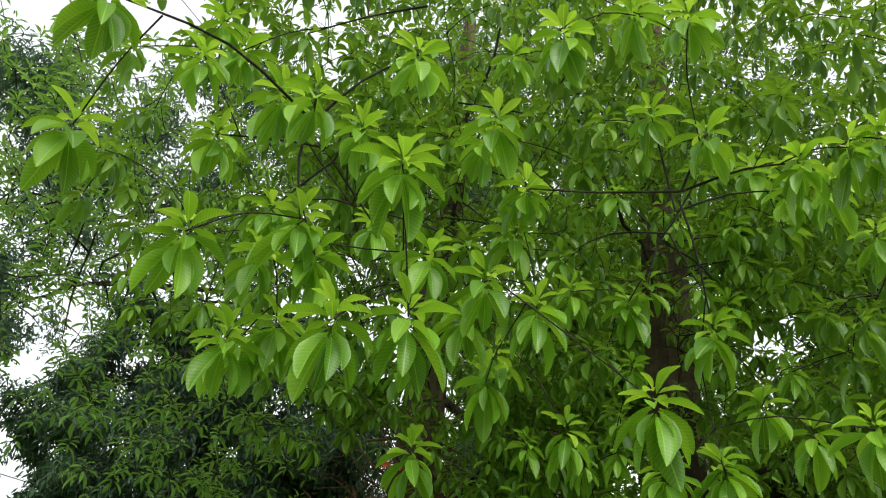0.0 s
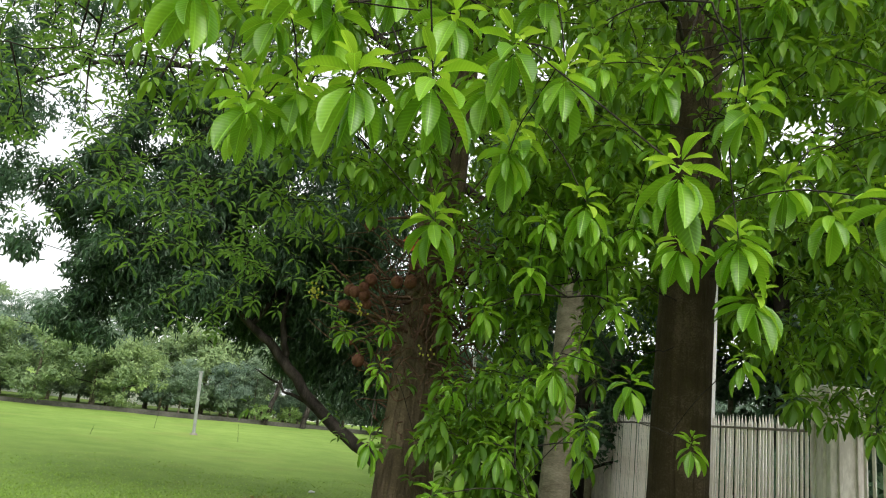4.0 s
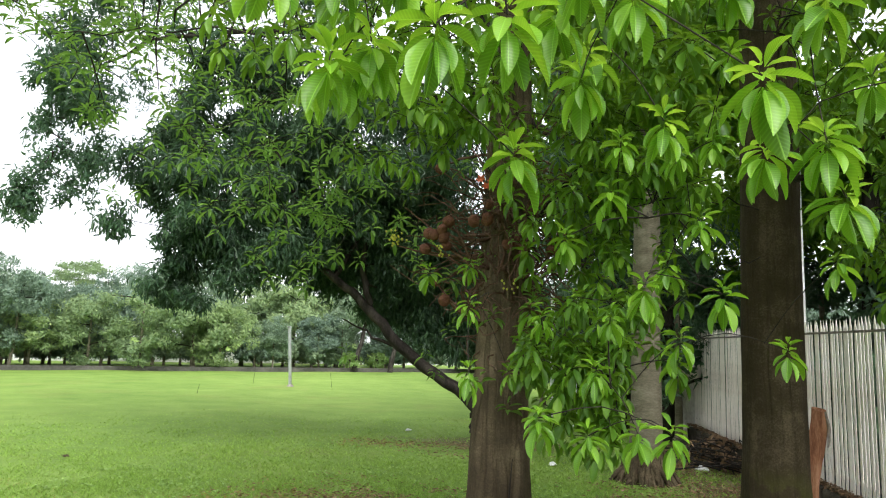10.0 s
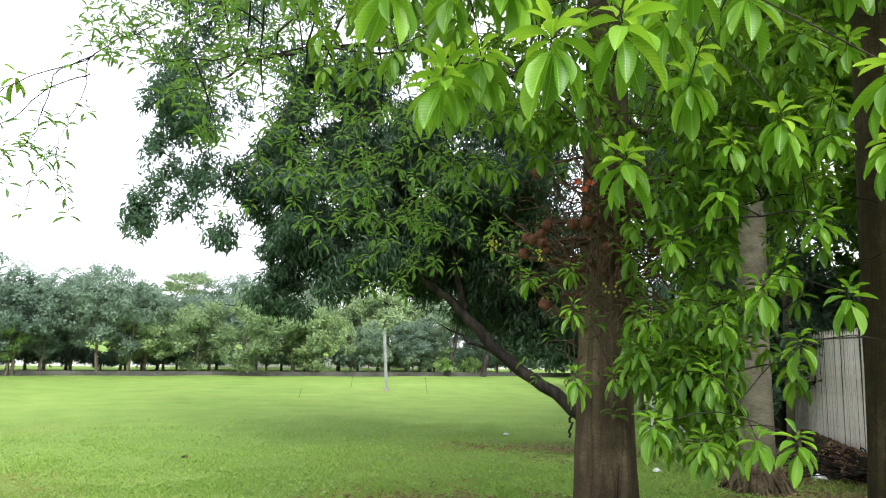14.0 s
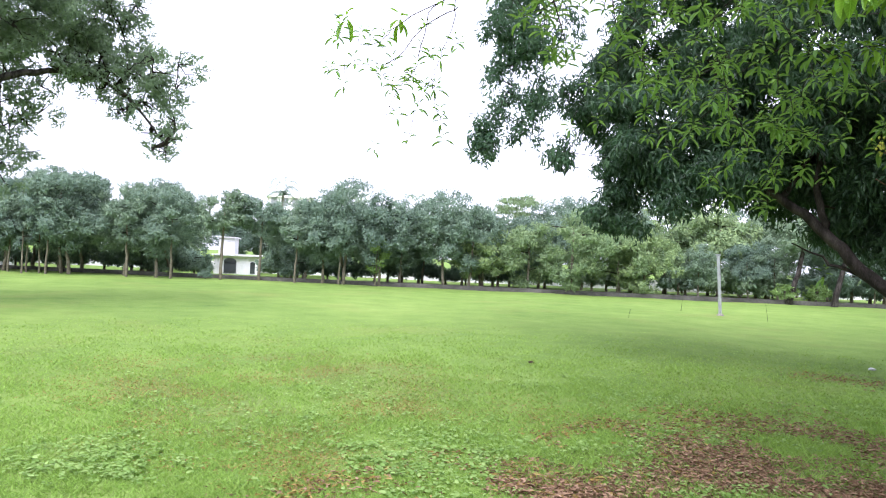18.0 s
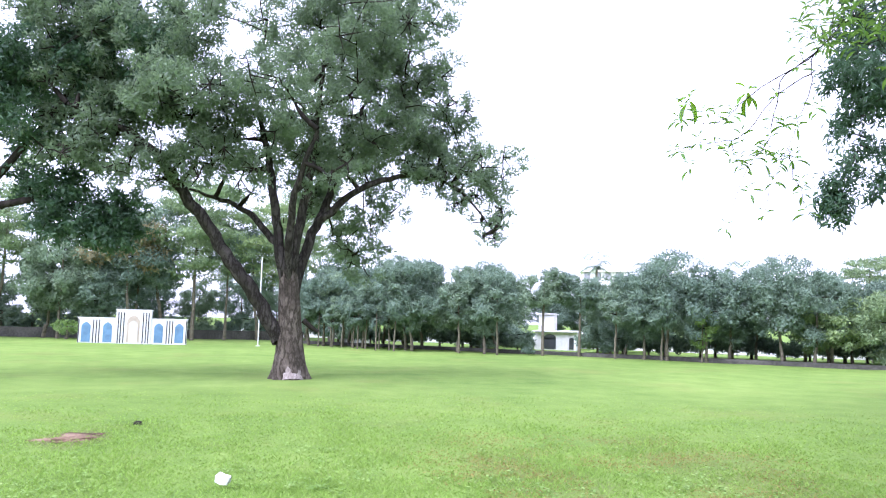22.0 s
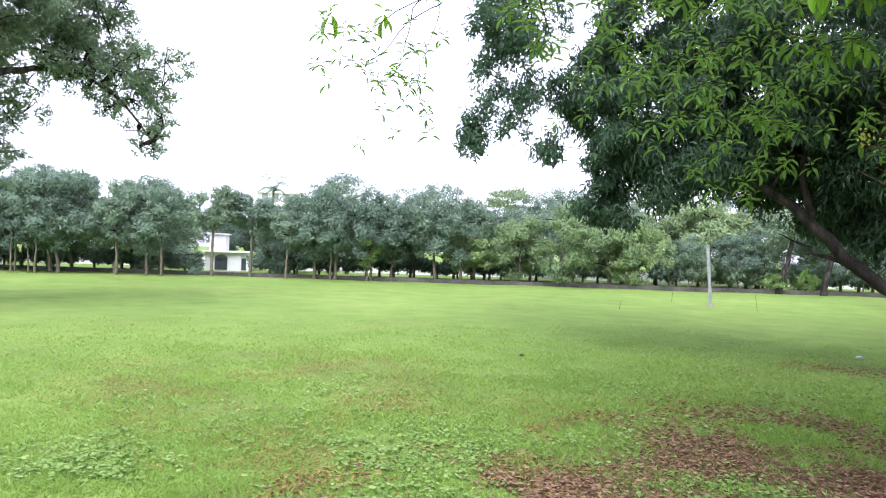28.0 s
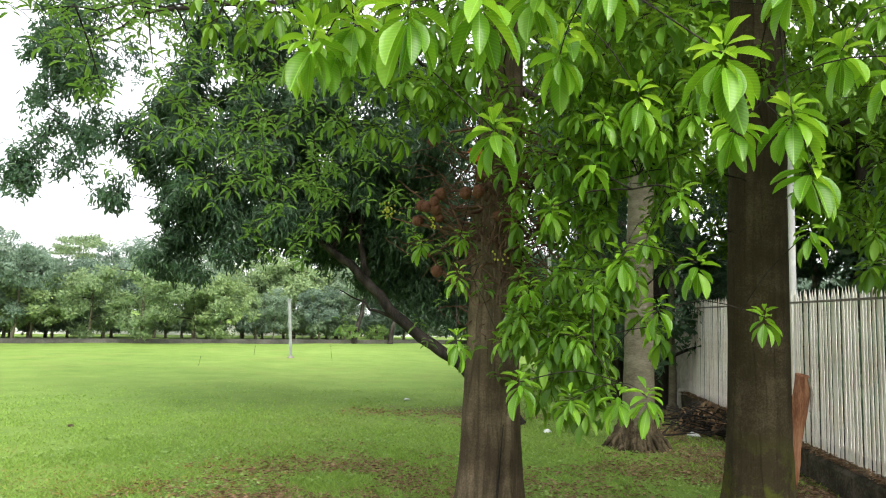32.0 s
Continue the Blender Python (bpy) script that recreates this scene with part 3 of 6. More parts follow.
# ---- near beige pillar ----
def porch_pillar():
    p = empty("porch_pillar", -1.375, -0.758, 0, 24, "smooth beige painted pillar with hairline cracks", "pillar")
    lean = Matrix.Translation((-1.375, -0.758, 1.8)) @ Matrix.Rotation(radians(-1.6), 4, Vector((0.97, -0.2, 0))) @ Matrix.Translation((1.375, 0.758, -1.8))
    p.matrix_world = lean @ p.matrix_world
    boxed("shaft", M_PILLAR, p, (-0.32, -0.34, -0.04, 0.0, 0.0, 3.4), 0.006)
    for z, w in ((1.98, 0.09), (1.755, 0.07)):
        pts = [(0.0015, -0.01 - w * k / 5 * 0.9, z + 0.0025 * math.sin(k * 2.1) + 0.012 * (k / 5)) for k in range(6)]
        V, F = tube(pts, [0.0006, 0.0009, 0.0004], 4, 2)
        child("crack", mesh_of("crack", V, F, M_CRACK), p, "thin dark crack")
    return p


porch_pillar()


# ---- trees with leaf whorls ----
def trunk_mesh(name, base, top, radii, mat, sides=28, flare=1.0, flutes=5, depth=0.12, bend=0.0):
    """A trunk with a fluted, spreading foot."""
    base, top = np.array(base, float), np.array(top, float)
    n = 46
    s = np.linspace(0, 1, n) ** 1.4
    C = base + (top - base) * s[:, None]
    C[:, 0] += bend * np.sin(s * 5)
    R = np.interp(s, np.linspace(0, 1, len(radii)), radii)
    h = (C[:, 2] - base[2])
    a = np.linspace(0, 2 * np.pi, sides, endpoint=False)
    foot = np.exp(-np.clip(h, 0, None) / 0.35)
    lob = np.abs(np.sin(a * flutes / 2 + 0.6)) ** 1.5
    grow = 1 + foot[:, None] * (flare - 1) * (0.5 + lob[None]) + depth * np.exp(-h / 1.0)[:, None] * np.sin(a * flutes + 1.0)[None]
    grow += 0.018 * np.sin(a[None] * 3 + h[:, None] * 2.1) + rng.normal(0, 0.008, grow.shape)
    V = C[:, None] + np.stack([np.cos(a)[None] * R[:, None] * grow, np.sin(a)[None] * R[:, None] * grow, np.zeros_like(grow)], -1)
    i, j = np.meshgrid(np.arange(n - 1), np.arange(sides), indexing="ij")
    k = (j + 1) % sides
    F = np.stack([i * sides + j, i * sides + k, (i + 1) * sides + k, (i + 1) * sides + j], -1).reshape(-1, 4)
    return mesh_of(name, V.reshape(-1, 3), F, mat)


def add_leaves(tree, C, size, mat, shape, count, hang=0.55, single=0, slim=1.0):
    """Leaf whorls at C: the first ones leaf by leaf, the rest as one mass."""
    P, D, N, L, W = whorls(C, size, count, hang)
    W = W * slim
    if single:
        young = L < size * 0.66
        V, F, UV = leaf_cloud(shape, P[young], D[young], N[young], L[young], W[young])
        child("young_foliage", mesh_of("young_foliage", V, F, M_LEAF_YOUNG, UV), tree, "small yellow-green young leaves", kind="stuff")
        P, D, N, L, W = P[~young], D[~young], N[~young], L[~young], W[~young]
    for i in range(min(single, len(P))):
        V, F, UV = leaf_cloud(shape, P[i : i + 1] * 0, D[i : i + 1], N[i : i + 1], L[i : i + 1], W[i : i + 1])
        ob = child("leaf", mesh_of("leaf", V, F, mat, UV), tree)
        ob.location = P[i]
    if len(P) > single:
        V, F, UV = leaf_cloud(shape, P[single:], D[single:], N[single:], L[single:], W[single:])
        child("foliage", mesh_of("foliage", V, F, mat, UV), tree, kind="stuff")


def twigs_to(ends, roots, r0=0.010, r1=0.003, sag=0.25, sides=5):
    """Twigs that fork from one another out to every end."""
    ends, roots = np.asarray(ends, float), np.asarray(roots, float)
    first = np.array([np.linalg.norm(roots - e, axis=1).min() for e in ends])
    nodes, thick, out = list(roots), [r0] * len(roots), []
    for k in np.argsort(first):
        e = ends[k]
        A = np.array(nodes)
        q = int(np.argmin(np.linalg.norm(A - e, axis=1) + 0.12 * (np.arange(len(A)) >= len(roots))))
        a, r = A[q], thick[q]
        m = (a + e) / 2 + np.array([0, 0, sag * np.linalg.norm(a - e) * 0.3]) + rng.normal(0, 0.04, 3) * min(1, np.linalg.norm(a - e))
        rm = max(r1, r * 0.75)
        out.append(tube([a, m, e], [r * 0.9, rm, r1], sides, 3))
        nodes += [m, m * 0.4 + e * 0.6]
        thick += [rm, max(r1, rm * 0.7)]
    return joined(out)


# leaf whorls that hang nearest to the walk, branch by branch
NEAR_A = [(-1.16, 1.36, 3.25), (-1.36, 1.63, 3.06), (-1.23, 2.10, 3.42), (-1.33, 2.07, 3.97), (-1.25, 1.91, 3.61), (-0.99, 1.72, 2.78), (-0.74, 1.75, 3.26), (-1.28, 2.17, 3.91),
          (-0.91, 1.88, 3.39), (-0.43, 1.65, 2.94), (-0.49, 1.88, 3.56), (-0.79, 1.95, 2.97), (-1.07, 2.32, 3.25), (-0.97, 2.05, 2.63), (-1.02, 2.55, 2.86), (-0.42, 2.09, 2.94),
          (-0.41, 1.85, 2.62), (-0.55, 1.70, 2.54), (-0.75, 2.23, 3.55), (-0.71, 2.44, 3.27), (-0.99, 2.16, 2.97), (-0.75, 2.02, 2.89), (-0.50, 2.59, 2.47), (-0.91, 2.23, 2.76),
          (-1.01, 2.22, 2.70), (-1.18, 2.46, 2.76), (-1.03, 4.34, 2.05), (-0.94, 3.97, 1.66), (-0.95, 5.43, 1.62), (-1.54, 5.28, 2.35), (-1.25, 5.34, 2.41)]
NEAR_B = [(-0.24, 2.05, 3.43), (-0.30, 2.31, 3.56), (-0.15, 2.43, 3.43), (-0.19, 2.52, 3.29), (-0.25, 2.14, 2.88), (-0.34, 2.39, 2.88), (-0.10, 2.39, 2.92), (0.04, 2.96, 3.28),
          (-0.28, 2.75, 2.80), (0.01, 2.81, 2.64), (0.21, 2.08, 2.51), (0.51, 2.62, 2.96), (0.27, 2.96, 3.23), (0.35, 3.53, 3.18), (0.47, 2.26, 3.54), (0.34, 2.52, 3.87),
          (0.26, 3.13, 3.92), (0.85, 2.98, 3.94), (0.76, 2.26, 3.42), (0.89, 2.19, 3.43), (0.97, 2.15, 3.43), (0.39, 2.00, 3.84), (0.21, 2.00, 3.87), (-0.03, 1.86, 3.62),
          (-0.24, 2.72, 4.42), (0.86, 2.61, 3.56), (0.98, 2.57, 3.55), (0.84, 2.34, 2.55), (0.92, 3.00, 2.73), (0.76, 3.02, 2.84), (1.02, 3.39, 3.13), (1.19, 3.98, 3.49), (0.77, 3.33, 3.42)]
NEAR_C = [(0.55, 3.17, 3.79), (0.79, 3.14, 3.74), (1.12, 2.62, 3.36), (-0.26, 2.81, 2.92), (0.33, 2.73, 2.49), (0.51, 2.69, 2.51), (0.57, 2.72, 2.32), (0.77, 3.60, 2.22),
          (0.25, 3.21, 2.04), (-0.05, 3.23, 2.07), (0.12, 3.73, 1.87), (-0.27, 3.74, 1.70), (-0.48, 3.21, 1.52), (-0.30, 3.72, 1.40), (-0.07, 3.72, 1.42), (0.05, 3.22, 1.48),
          (0.66, 4.07, 1.83), (0.22, 3.67, 2.42), (0.12, 3.61, 2.74), (0.27, 3.58, 2.78), (-0.19, 3.66, 2.57), (-0.14, 3.60, 2.80), (0.07, 3.71, 2.22), (-0.43, 4.00, 2.40),
          (-0.60, 4.42, 1.99), (-0.20, 4.06, 1.98)]


def above(C, slope, floor=2.0):
    """Keeps the places that lie above a line of sight rising from the walk."""
    d = np.hypot(C[:, 0] + 0.1, C[:, 1] - 0.2)
    return C[(C[:, 2] > np.maximum(floor, 1.8 + slope * d)) & (C[:, 2] < 2.6 + 1.5 * d)]


def cannonball_tree(name, base, label, near, volumes, limbs, bark_mat, radii, top, single):
    tree = empty(name, 0, 0, 0, 0, label, "tree", "trees beside the fence")
    child("trunk", trunk_mesh("trunk", base, top, radii, bark_mat, 40, 1.35, 5 if single else 6, 0.1), tree)
    roots = []
    for pts, rad in limbs:
        V, F = tube(pts, [(0.45 if rad[0] > 0.04 else 0.18) * q for q in rad], 9, 6, 0.03, 0.05)
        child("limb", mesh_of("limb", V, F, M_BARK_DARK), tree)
        roots.append(smooth_line(pts, 8)[8:])
    roots = np.concatenate(roots)
    near = np.array(near)
    fill = np.concatenate([above(in_ball(n, c, r), slope, floor) for n, c, r, slope, floor in volumes])
    bare = (abs(fill[:, 0] - 0.7) < 0.26) & (fill[:, 1] > 3.2) & (fill[:, 1] < 6.5) & (fill[:, 2] < 4.9)
    bare |= (abs(fill[:, 0] - 0.0) < 0.13) & (fill[:, 1] > 3.9) & (fill[:, 1] < 6.3) & ((fill[:, 2] < 1.85) | (abs(fill[:, 2] - 2.55) < 0.2))
    fill = fill[~bare]
    V, F = twigs_to(np.concatenate([near, fill]), roots, 0.006, 0.0025)
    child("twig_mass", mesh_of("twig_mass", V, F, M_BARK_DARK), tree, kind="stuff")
    back = near[:, 1] > 3.1
    add_leaves(tree, near[~back], 0.142, M_LEAF, FINE_LEAF, (16, 23), 0.68, single)
    add_leaves(tree, near[back], 0.112, M_LEAF, FINE_LEAF, (14, 20), 0.62)
    add_leaves(tree, fill, 0.122, M_LEAF_MID, MID_LEAF, (11, 16), 0.65)
    return tree


tree_a = cannonball_tree(
    "cannonball_tree", (-1.13, 5.98, -0.05), "cannonball tree with rusty round fruits on a tangle of bare stalks",
    NEAR_A,
    [(640, (-1.3, 4.0, 4.9), (1.7, 2.2, 2.2), 0.36, 2.6), (420, (-0.6, 5.8, 6.6), (2.8, 2.4, 2.6), 0.42, 3.0), (90, (-1.2, 4.9, 3.4), (0.9, 0.9, 0.7), 0.26, 2.6)],
    [([(-1.04, 5.98, 3.0), (-1.3, 4.8, 3.7), (-1.0, 3.2, 3.7), (-0.8, 1.9, 3.3)], [0.03, 0.018, 0.011, 0.006]),
     ([(-1.04, 5.98, 3.6), (-0.7, 4.6, 4.4), (-0.5, 2.8, 4.2), (-0.6, 1.6, 3.9)], [0.032, 0.02, 0.012, 0.006]),
     ([(-1.04, 5.98, 3.4), (-2.3, 5.6, 4.3), (-3.6, 5.2, 4.4), (-4.8, 4.6, 4.2)], [0.045, 0.026, 0.016, 0.008]),
     ([(-1.04, 5.98, 4.4), (-1.9, 6.6, 5.6), (-2.8, 7.0, 6.4)], [0.05, 0.035, 0.015]),
     ([(-1.04, 5.98, 2.6), (-0.6, 5.8, 3.1), (-0.2, 5.5, 3.8), (0.2, 5.2, 4.8)], [0.06, 0.05, 0.035, 0.015]),
     ([(-1.04, 5.98, 4.8), (-0.8, 5.2, 6.2), (-0.3, 4.4, 7.4)], [0.05, 0.035, 0.015])],
    M_BARK_A, [0.262, 0.215, 0.19, 0.16, 0.12, 0.07], (-1.0, 6.1, 8.5), 150)

tree_b = cannonball_tree(
    "cannonball_tree", (1.04, 6.55, -0.05), "straight mossy-barked tree with big glossy leaves beside the fence",
    NEAR_B + NEAR_C,
    [(860, (1.2, 4.4, 4.6), (1.9, 2.2, 2.2), 0.3, 2.6), (560, (1.0, 6.2, 6.6), (3.2, 2.4, 2.8), 0.36, 3.0), (260, (2.7, 5.7, 5.9), (1.5, 1.5, 1.7), 0.0, 2.0), (500, (2.6, 5.5, 3.5), (1.6, 1.7, 1.7), 0.0, 2.0), (60, (2.0, 5.2, 2.6), (0.8, 1.2, 0.6), -1.0, 1.95), (150, (-0.2, 5.3, 2.75), (0.75, 0.7, 0.9), -1.0, 1.9), (150, (-0.3, 4.8, 1.72), (0.55, 0.45, 0.56), -1.0, 1.05), (150, (0.3, 4.9, 3.3), (0.8, 0.6, 0.6), 0.0, 2.2)],
    [([(1.08, 6.55, 3.4), (0.9, 5.2, 4.0), (0.6, 3.9, 3.9), (0.4, 2.4, 3.4)], [0.032, 0.02, 0.012, 0.006]),
     ([(1.08, 6.55, 3.0), (0.5, 5.9, 3.0), (0.1, 5.0, 2.8), (0.0, 4.0, 2.5)], [0.035, 0.025, 0.016, 0.008]),
     ([(1.08, 6.55, 2.6), (0.5, 5.8, 2.4), (-0.1, 5.1, 1.8), (-0.2, 4.2, 1.6)], [0.03, 0.02, 0.014, 0.007]),
     ([(1.08, 6.55, 3.8), (1.8, 5.6, 4.2), (1.9, 4.2, 4.0), (1.4, 2.9, 3.6)], [0.032, 0.02, 0.012, 0.006]),
     ([(1.08, 6.55, 3.2), (2.1, 6.0, 3.6), (2.8, 5.2, 3.6)], [0.07, 0.04, 0.015]),
     ([(1.08, 6.55, 5.0), (0.4, 5.4, 5.8), (0.0, 4.2, 6.2)], [0.05, 0.035, 0.015]),
     ([(1.08, 6.55, 5.6), (1.9, 7.2, 6.6), (2.8, 7.6, 7.2)], [0.05, 0.035, 0.015])],
    M_BARK_B, [0.25, 0.24, 0.23, 0.215, 0.19, 0.13], (1.2, 6.75, 10), 150)


side_spots = np.concatenate([above(in_ball(170, (-3.1, 6.4, 4.8), (2.0, 1.8, 2.2)), 0.24, 2.3), above(in_ball(80, (-3.6, 6.0, 3.5), (1.6, 1.2, 1.0)), 0.17, 2.2), above(in_ball(70, (-3.0, 6.6, 3.0), (1.2, 0.9, 0.9)), 0.07, 2.0)])
V, F = twigs_to(side_spots, smooth_line([(-1.04, 5.98, 3.4), (-2.3, 5.6, 4.3), (-3.6, 5.2, 4.4), (-4.8, 4.6, 4.2)], 8), 0.01, 0.003)
child("side_twig_mass", mesh_of("side_twig_mass", V, F, M_BARK_DARK), tree_a, kind="stuff")
add_leaves(tree_a, side_spots, 0.12, M_LEAF_PALE, MID_LEAF, (8, 12), 0.3, 0, 0.8)
pale_spots = np.concatenate([in_ball(90, (-4.2, 4.3, 5.7), (1.0, 0.9, 1.1), 0.45), in_ball(250, (-4.4, 5.3, 5.2), (1.4, 1.4, 1.7), 0.45), in_ball(220, (-3.0, 7.4, 8.4), (2.6, 1.4, 2.2), 0.5), in_ball(240, (0.6, 8.0, 9.8), (3.2, 1.4, 2.6), 0.5)])
V, F = twigs_to(pale_spots, np.concatenate([smooth_line([(-3.4, 5.3, 4.4), (-4.2, 5.2, 4.8), (-4.9, 5.0, 5.4)], 6), smooth_line([(-1.0, 6.1, 7.0), (-1.9, 6.8, 7.8), (-3.4, 7.4, 8.6)], 6), smooth_line([(-1.0, 6.1, 7.6), (-0.2, 7.2, 9.0), (1.4, 7.9, 10.0)], 6)]), 0.012, 0.003)
child("outer_twig_mass", mesh_of("outer_twig_mass", V, F, M_BARK_DARK), tree_a, kind="stuff")
add_leaves(tree_a, pale_spots, 0.125, M_LEAF_PALE, MID_LEAF, (8, 12), 0.08, 0, 0.68)


V, F = tube([(-0.955, 5.74, -0.06), (-0.96, 5.80, 0.35), (-0.93, 5.85, 0.8), (-0.93, 5.90, 1.35)], [0.1, 0.075, 0.055, 0.02], 12, 6, 0.004)
# shade of a narrow hollow, drawn as a dark tube on the bark
hollow_shade = tube([(-0.99, 5.655, -0.04), (-1.0, 5.7, 0.3), (-0.985, 5.735, 0.62), (-0.965, 5.765, 0.95)], [0.011, 0.012, 0.008, 0.003], 8, 5)
child("hollow_shade", mesh_of("hollow_shade", hollow_shade[0], hollow_shade[1], M_BARK_DARK), tree_a, "dark strip for the shade in a bark hollow")
child("root_ridge", mesh_of("root_ridge", V, F, M_BARK_A), tree_a, "raised bark ridge at the foot")


# branch low on the second trunk, torn wood on its side
def torn_wood():
    z = np.linspace(0.3, 1.37, 16)
    k = (z - 0.3) / 1.07
    mid = 1.27 + 0.13 * k**0.7 + 0.012 * np.sin(k * 9)
    half = np.interp(k, [0, 0.3, 0.75, 0.93, 1], [0.012, 0.05, 0.075, 0.07, 0.055])
    ring = np.array([(-1, -0.3), (-0.4, -0.55), (0.35, -0.6), (0.85, -0.35), (1, 0.1), (0.2, 0.5), (-0.8, 0.35)])
    V = np.stack([mid[:, None] + ring[None, :, 0] * half[:, None] * (1 + rng.normal(0, 0.06, (16, 7))), 6.63 + ring[None, :, 1] * 0.05 * (0.4 + half[:, None] * 10) + rng.normal(0, 0.004, (16, 7)), np.repeat(z[:, None], 7, 1) + np.where(k[:, None] > 0.98, rng.normal(0, 0.02, (16, 7)), 0)], -1)
    i, j = np.meshgrid(np.arange(15), np.arange(7), indexing="ij")
    n = (j + 1) % 7
    F = np.stack([i * 7 + j, i * 7 + n, (i + 1) * 7 + n, (i + 1) * 7 + j], -1).reshape(-1, 4)
    V = np.concatenate([V.reshape(-1, 3), [(mid[-1], 6.63, 1.36)]])
    top = np.array([(105 + q, 105 + (q + 1) % 7, 112, 112) for q in range(7)])
    me = bpy.data.meshes.new("torn_wood")
    me.from_pydata([tuple(v) for v in V], [], [tuple(f) for f in F] + [tuple(f[:3]) for f in top])
    me.materials.append(M_WOOD_RED)
    child("torn_wood", me, tree_b, "torn slab of red-brown bare wood")
    V, F = tube([(1.455, 6.6, 1.08), (1.47, 6.6, 1.22), (1.45, 6.61, 1.36)], [0.006, 0.014, 0.007], 8, 4, 0.003)
    child("torn_edge", mesh_of("torn_edge", V, F, M_WOOD_SCAR), tree_b, "pale splintered edge of the torn wood")


torn_wood()


# fruits, flower stalks and flowers on the first trunk
def fruit_mesh():
    bm = bmesh.new()
    bmesh.ops.create_icosphere(bm, subdivisions=3, radius=1)
    for v in bm.verts:
        k = 1 + 0.04 * noise.noise(v.co * 2.0) + 0.015 * noise.noise(v.co * 9.0)
        v.co *= k
        if v.co.z > 0.9:
            v.co.z -= 0.12 * (v.co.z - 0.9) / 0.1
    me = bpy.data.meshes.new("fruit")
    bm.to_mesh(me)
    bm.free()
    for p in me.polygons:
        p.use_smooth = True
    me.materials.append(M_FRUIT)
    return me


def fruit_tangle():
    me = fruit_mesh()
    ends = []
    spots = [(-1.67, 6.0, 3.33, 0.058), (-1.52, 5.68, 2.16, 0.06), (-1.7, 5.7, 2.58, 0.058), (-1.66, 5.66, 2.7, 0.058), (-1.6, 5.6, 2.68, 0.055), (-1.49, 5.62, 2.79, 0.06), (-1.53, 5.58, 2.72, 0.052), (-1.52, 5.6, 2.66, 0.056),
             (-1.51, 5.66, 2.6, 0.05), (-1.28, 5.62, 2.79, 0.062), (-1.17, 5.6, 2.8, 0.066), (-1.17, 5.64, 2.93, 0.05), (-0.86, 5.7, 2.73, 0.055), (-0.95, 5.72, 2.64, 0.056), (-1.02, 5.68, 2.61, 0.055), (-0.68, 5.8, 2.58, 0.05), (-1.62, 5.75, 2.3, 0.03)]
    for x, y, z, r in spots:
        f = child("fruit", me, tree_a, "rusty brown ball fruit")
        f.matrix_basis = Matrix.LocRotScale((x, y, z), Euler(rng.uniform(0, 6, 3)), (r * 0.84, r * 0.84, r * 0.8))
        ends.append((x, y, z + r * 0.8))
    stalks = []
    for e in ends:
        a = np.array([-1.04, 5.98, e[2] - rng.uniform(-0.1, 0.5)])
        a[:2] += unit(np.array(e[:2]) - a[:2]) * 0.17
        stalks.append(tube([a, (a + e) / 2 + rng.normal(0, 0.06, 3) + (0, 0, -0.05), e], [0.016, 0.012, 0.008], 6, 5, 0.008))
    for i in range(290):
        z = rng.uniform(1.75, 3.5) if i % 3 else rng.uniform(2.2, 3.0)
        ang = rng.uniform(0, 6.283)
        d = np.array([math.cos(ang), math.sin(ang) * 0.8, 0])
        a = np.array([-1.04, 5.98, z]) + d * 0.17
        ln = rng.uniform(0.2, 0.75) * (1.3 if abs(z - 2.6) < 0.5 else 0.75)
        e = a + d * ln * rng.uniform(0.5, 1.0) + rng.normal(0, 0.13, 3) + np.array([0, 0, rng.normal(-0.04, 0.26)])
        m = (a * 0.6 + e * 0.4) + rng.normal(0, 0.1, 3)
        q = (a * 0.25 + e * 0.75) + rng.normal(0, 0.09, 3)
        stalks.append(tube([a, m, q, e], [rng.uniform(0.005, 0.011), 0.0055, 0.004, 0.003], 4, 4, 0.01))
    for e in ((-2.01, 5.85, 2.65), (-1.92, 5.8, 2.95), (-1.8, 5.8, 2.62)):
        a = np.array([-1.2, 5.9, 2.55])
        stalks.append(tube([a, (a + np.array(e)) / 2 + (0, 0, -0.06), e], [0.013, 0.01, 0.004], 6, 6, 0.01))
    V, F = joined(stalks)
    child("stalk_tangle", mesh_of("stalk_tangle", V, F, M_STALK), tree_a, "tangle of bare brown flower stalks", "stuff")
    buds = []
    for c, n in (((-1.99, 5.85, 2.67), 26), ((-0.35, 5.8, 2.95), 14), ((-0.95, 5.6, 2.25), 10), ((-1.5, 5.6, 2.5), 10)):
        for i in range(n):
            p = np.array(c) + rng.normal(0, 0.035, 3) + np.array([-0.06, 0, 0.03]) * i / n
            buds.append(tube([p, p + (0, 0, 0.012), p + (0, 0, 0.02)], [0.004, 0.011, 0.003], 6, 2))
    V, F = joined(buds)
    child("bud_cluster", mesh_of("bud_cluster", V, F, M_BUD), tree_a, "yellow-green flower buds", "stuff")
    for c in ((-1.19, 5.66, 3.08), (-1.24, 5.66, 3.14), (-1.14, 5.64, 3.12)):
        n = 6
        a = np.arange(n) * 1.047
        d = np.stack([np.cos(a), np.sin(a) * 0.5 - 0.5, np.sin(a) * 0.8], -1)
        V, F, UV = leaf_cloud(LITTLE, np.tile(c, (n, 1)), d, np.tile([0, -1.0, 0.2], (n, 1)), np.full(n, 0.045), np.full(n, 0.03))
        child("flower", mesh_of("flower", V, F, M_FLOWER, UV), tree_a, "orange-red flower")
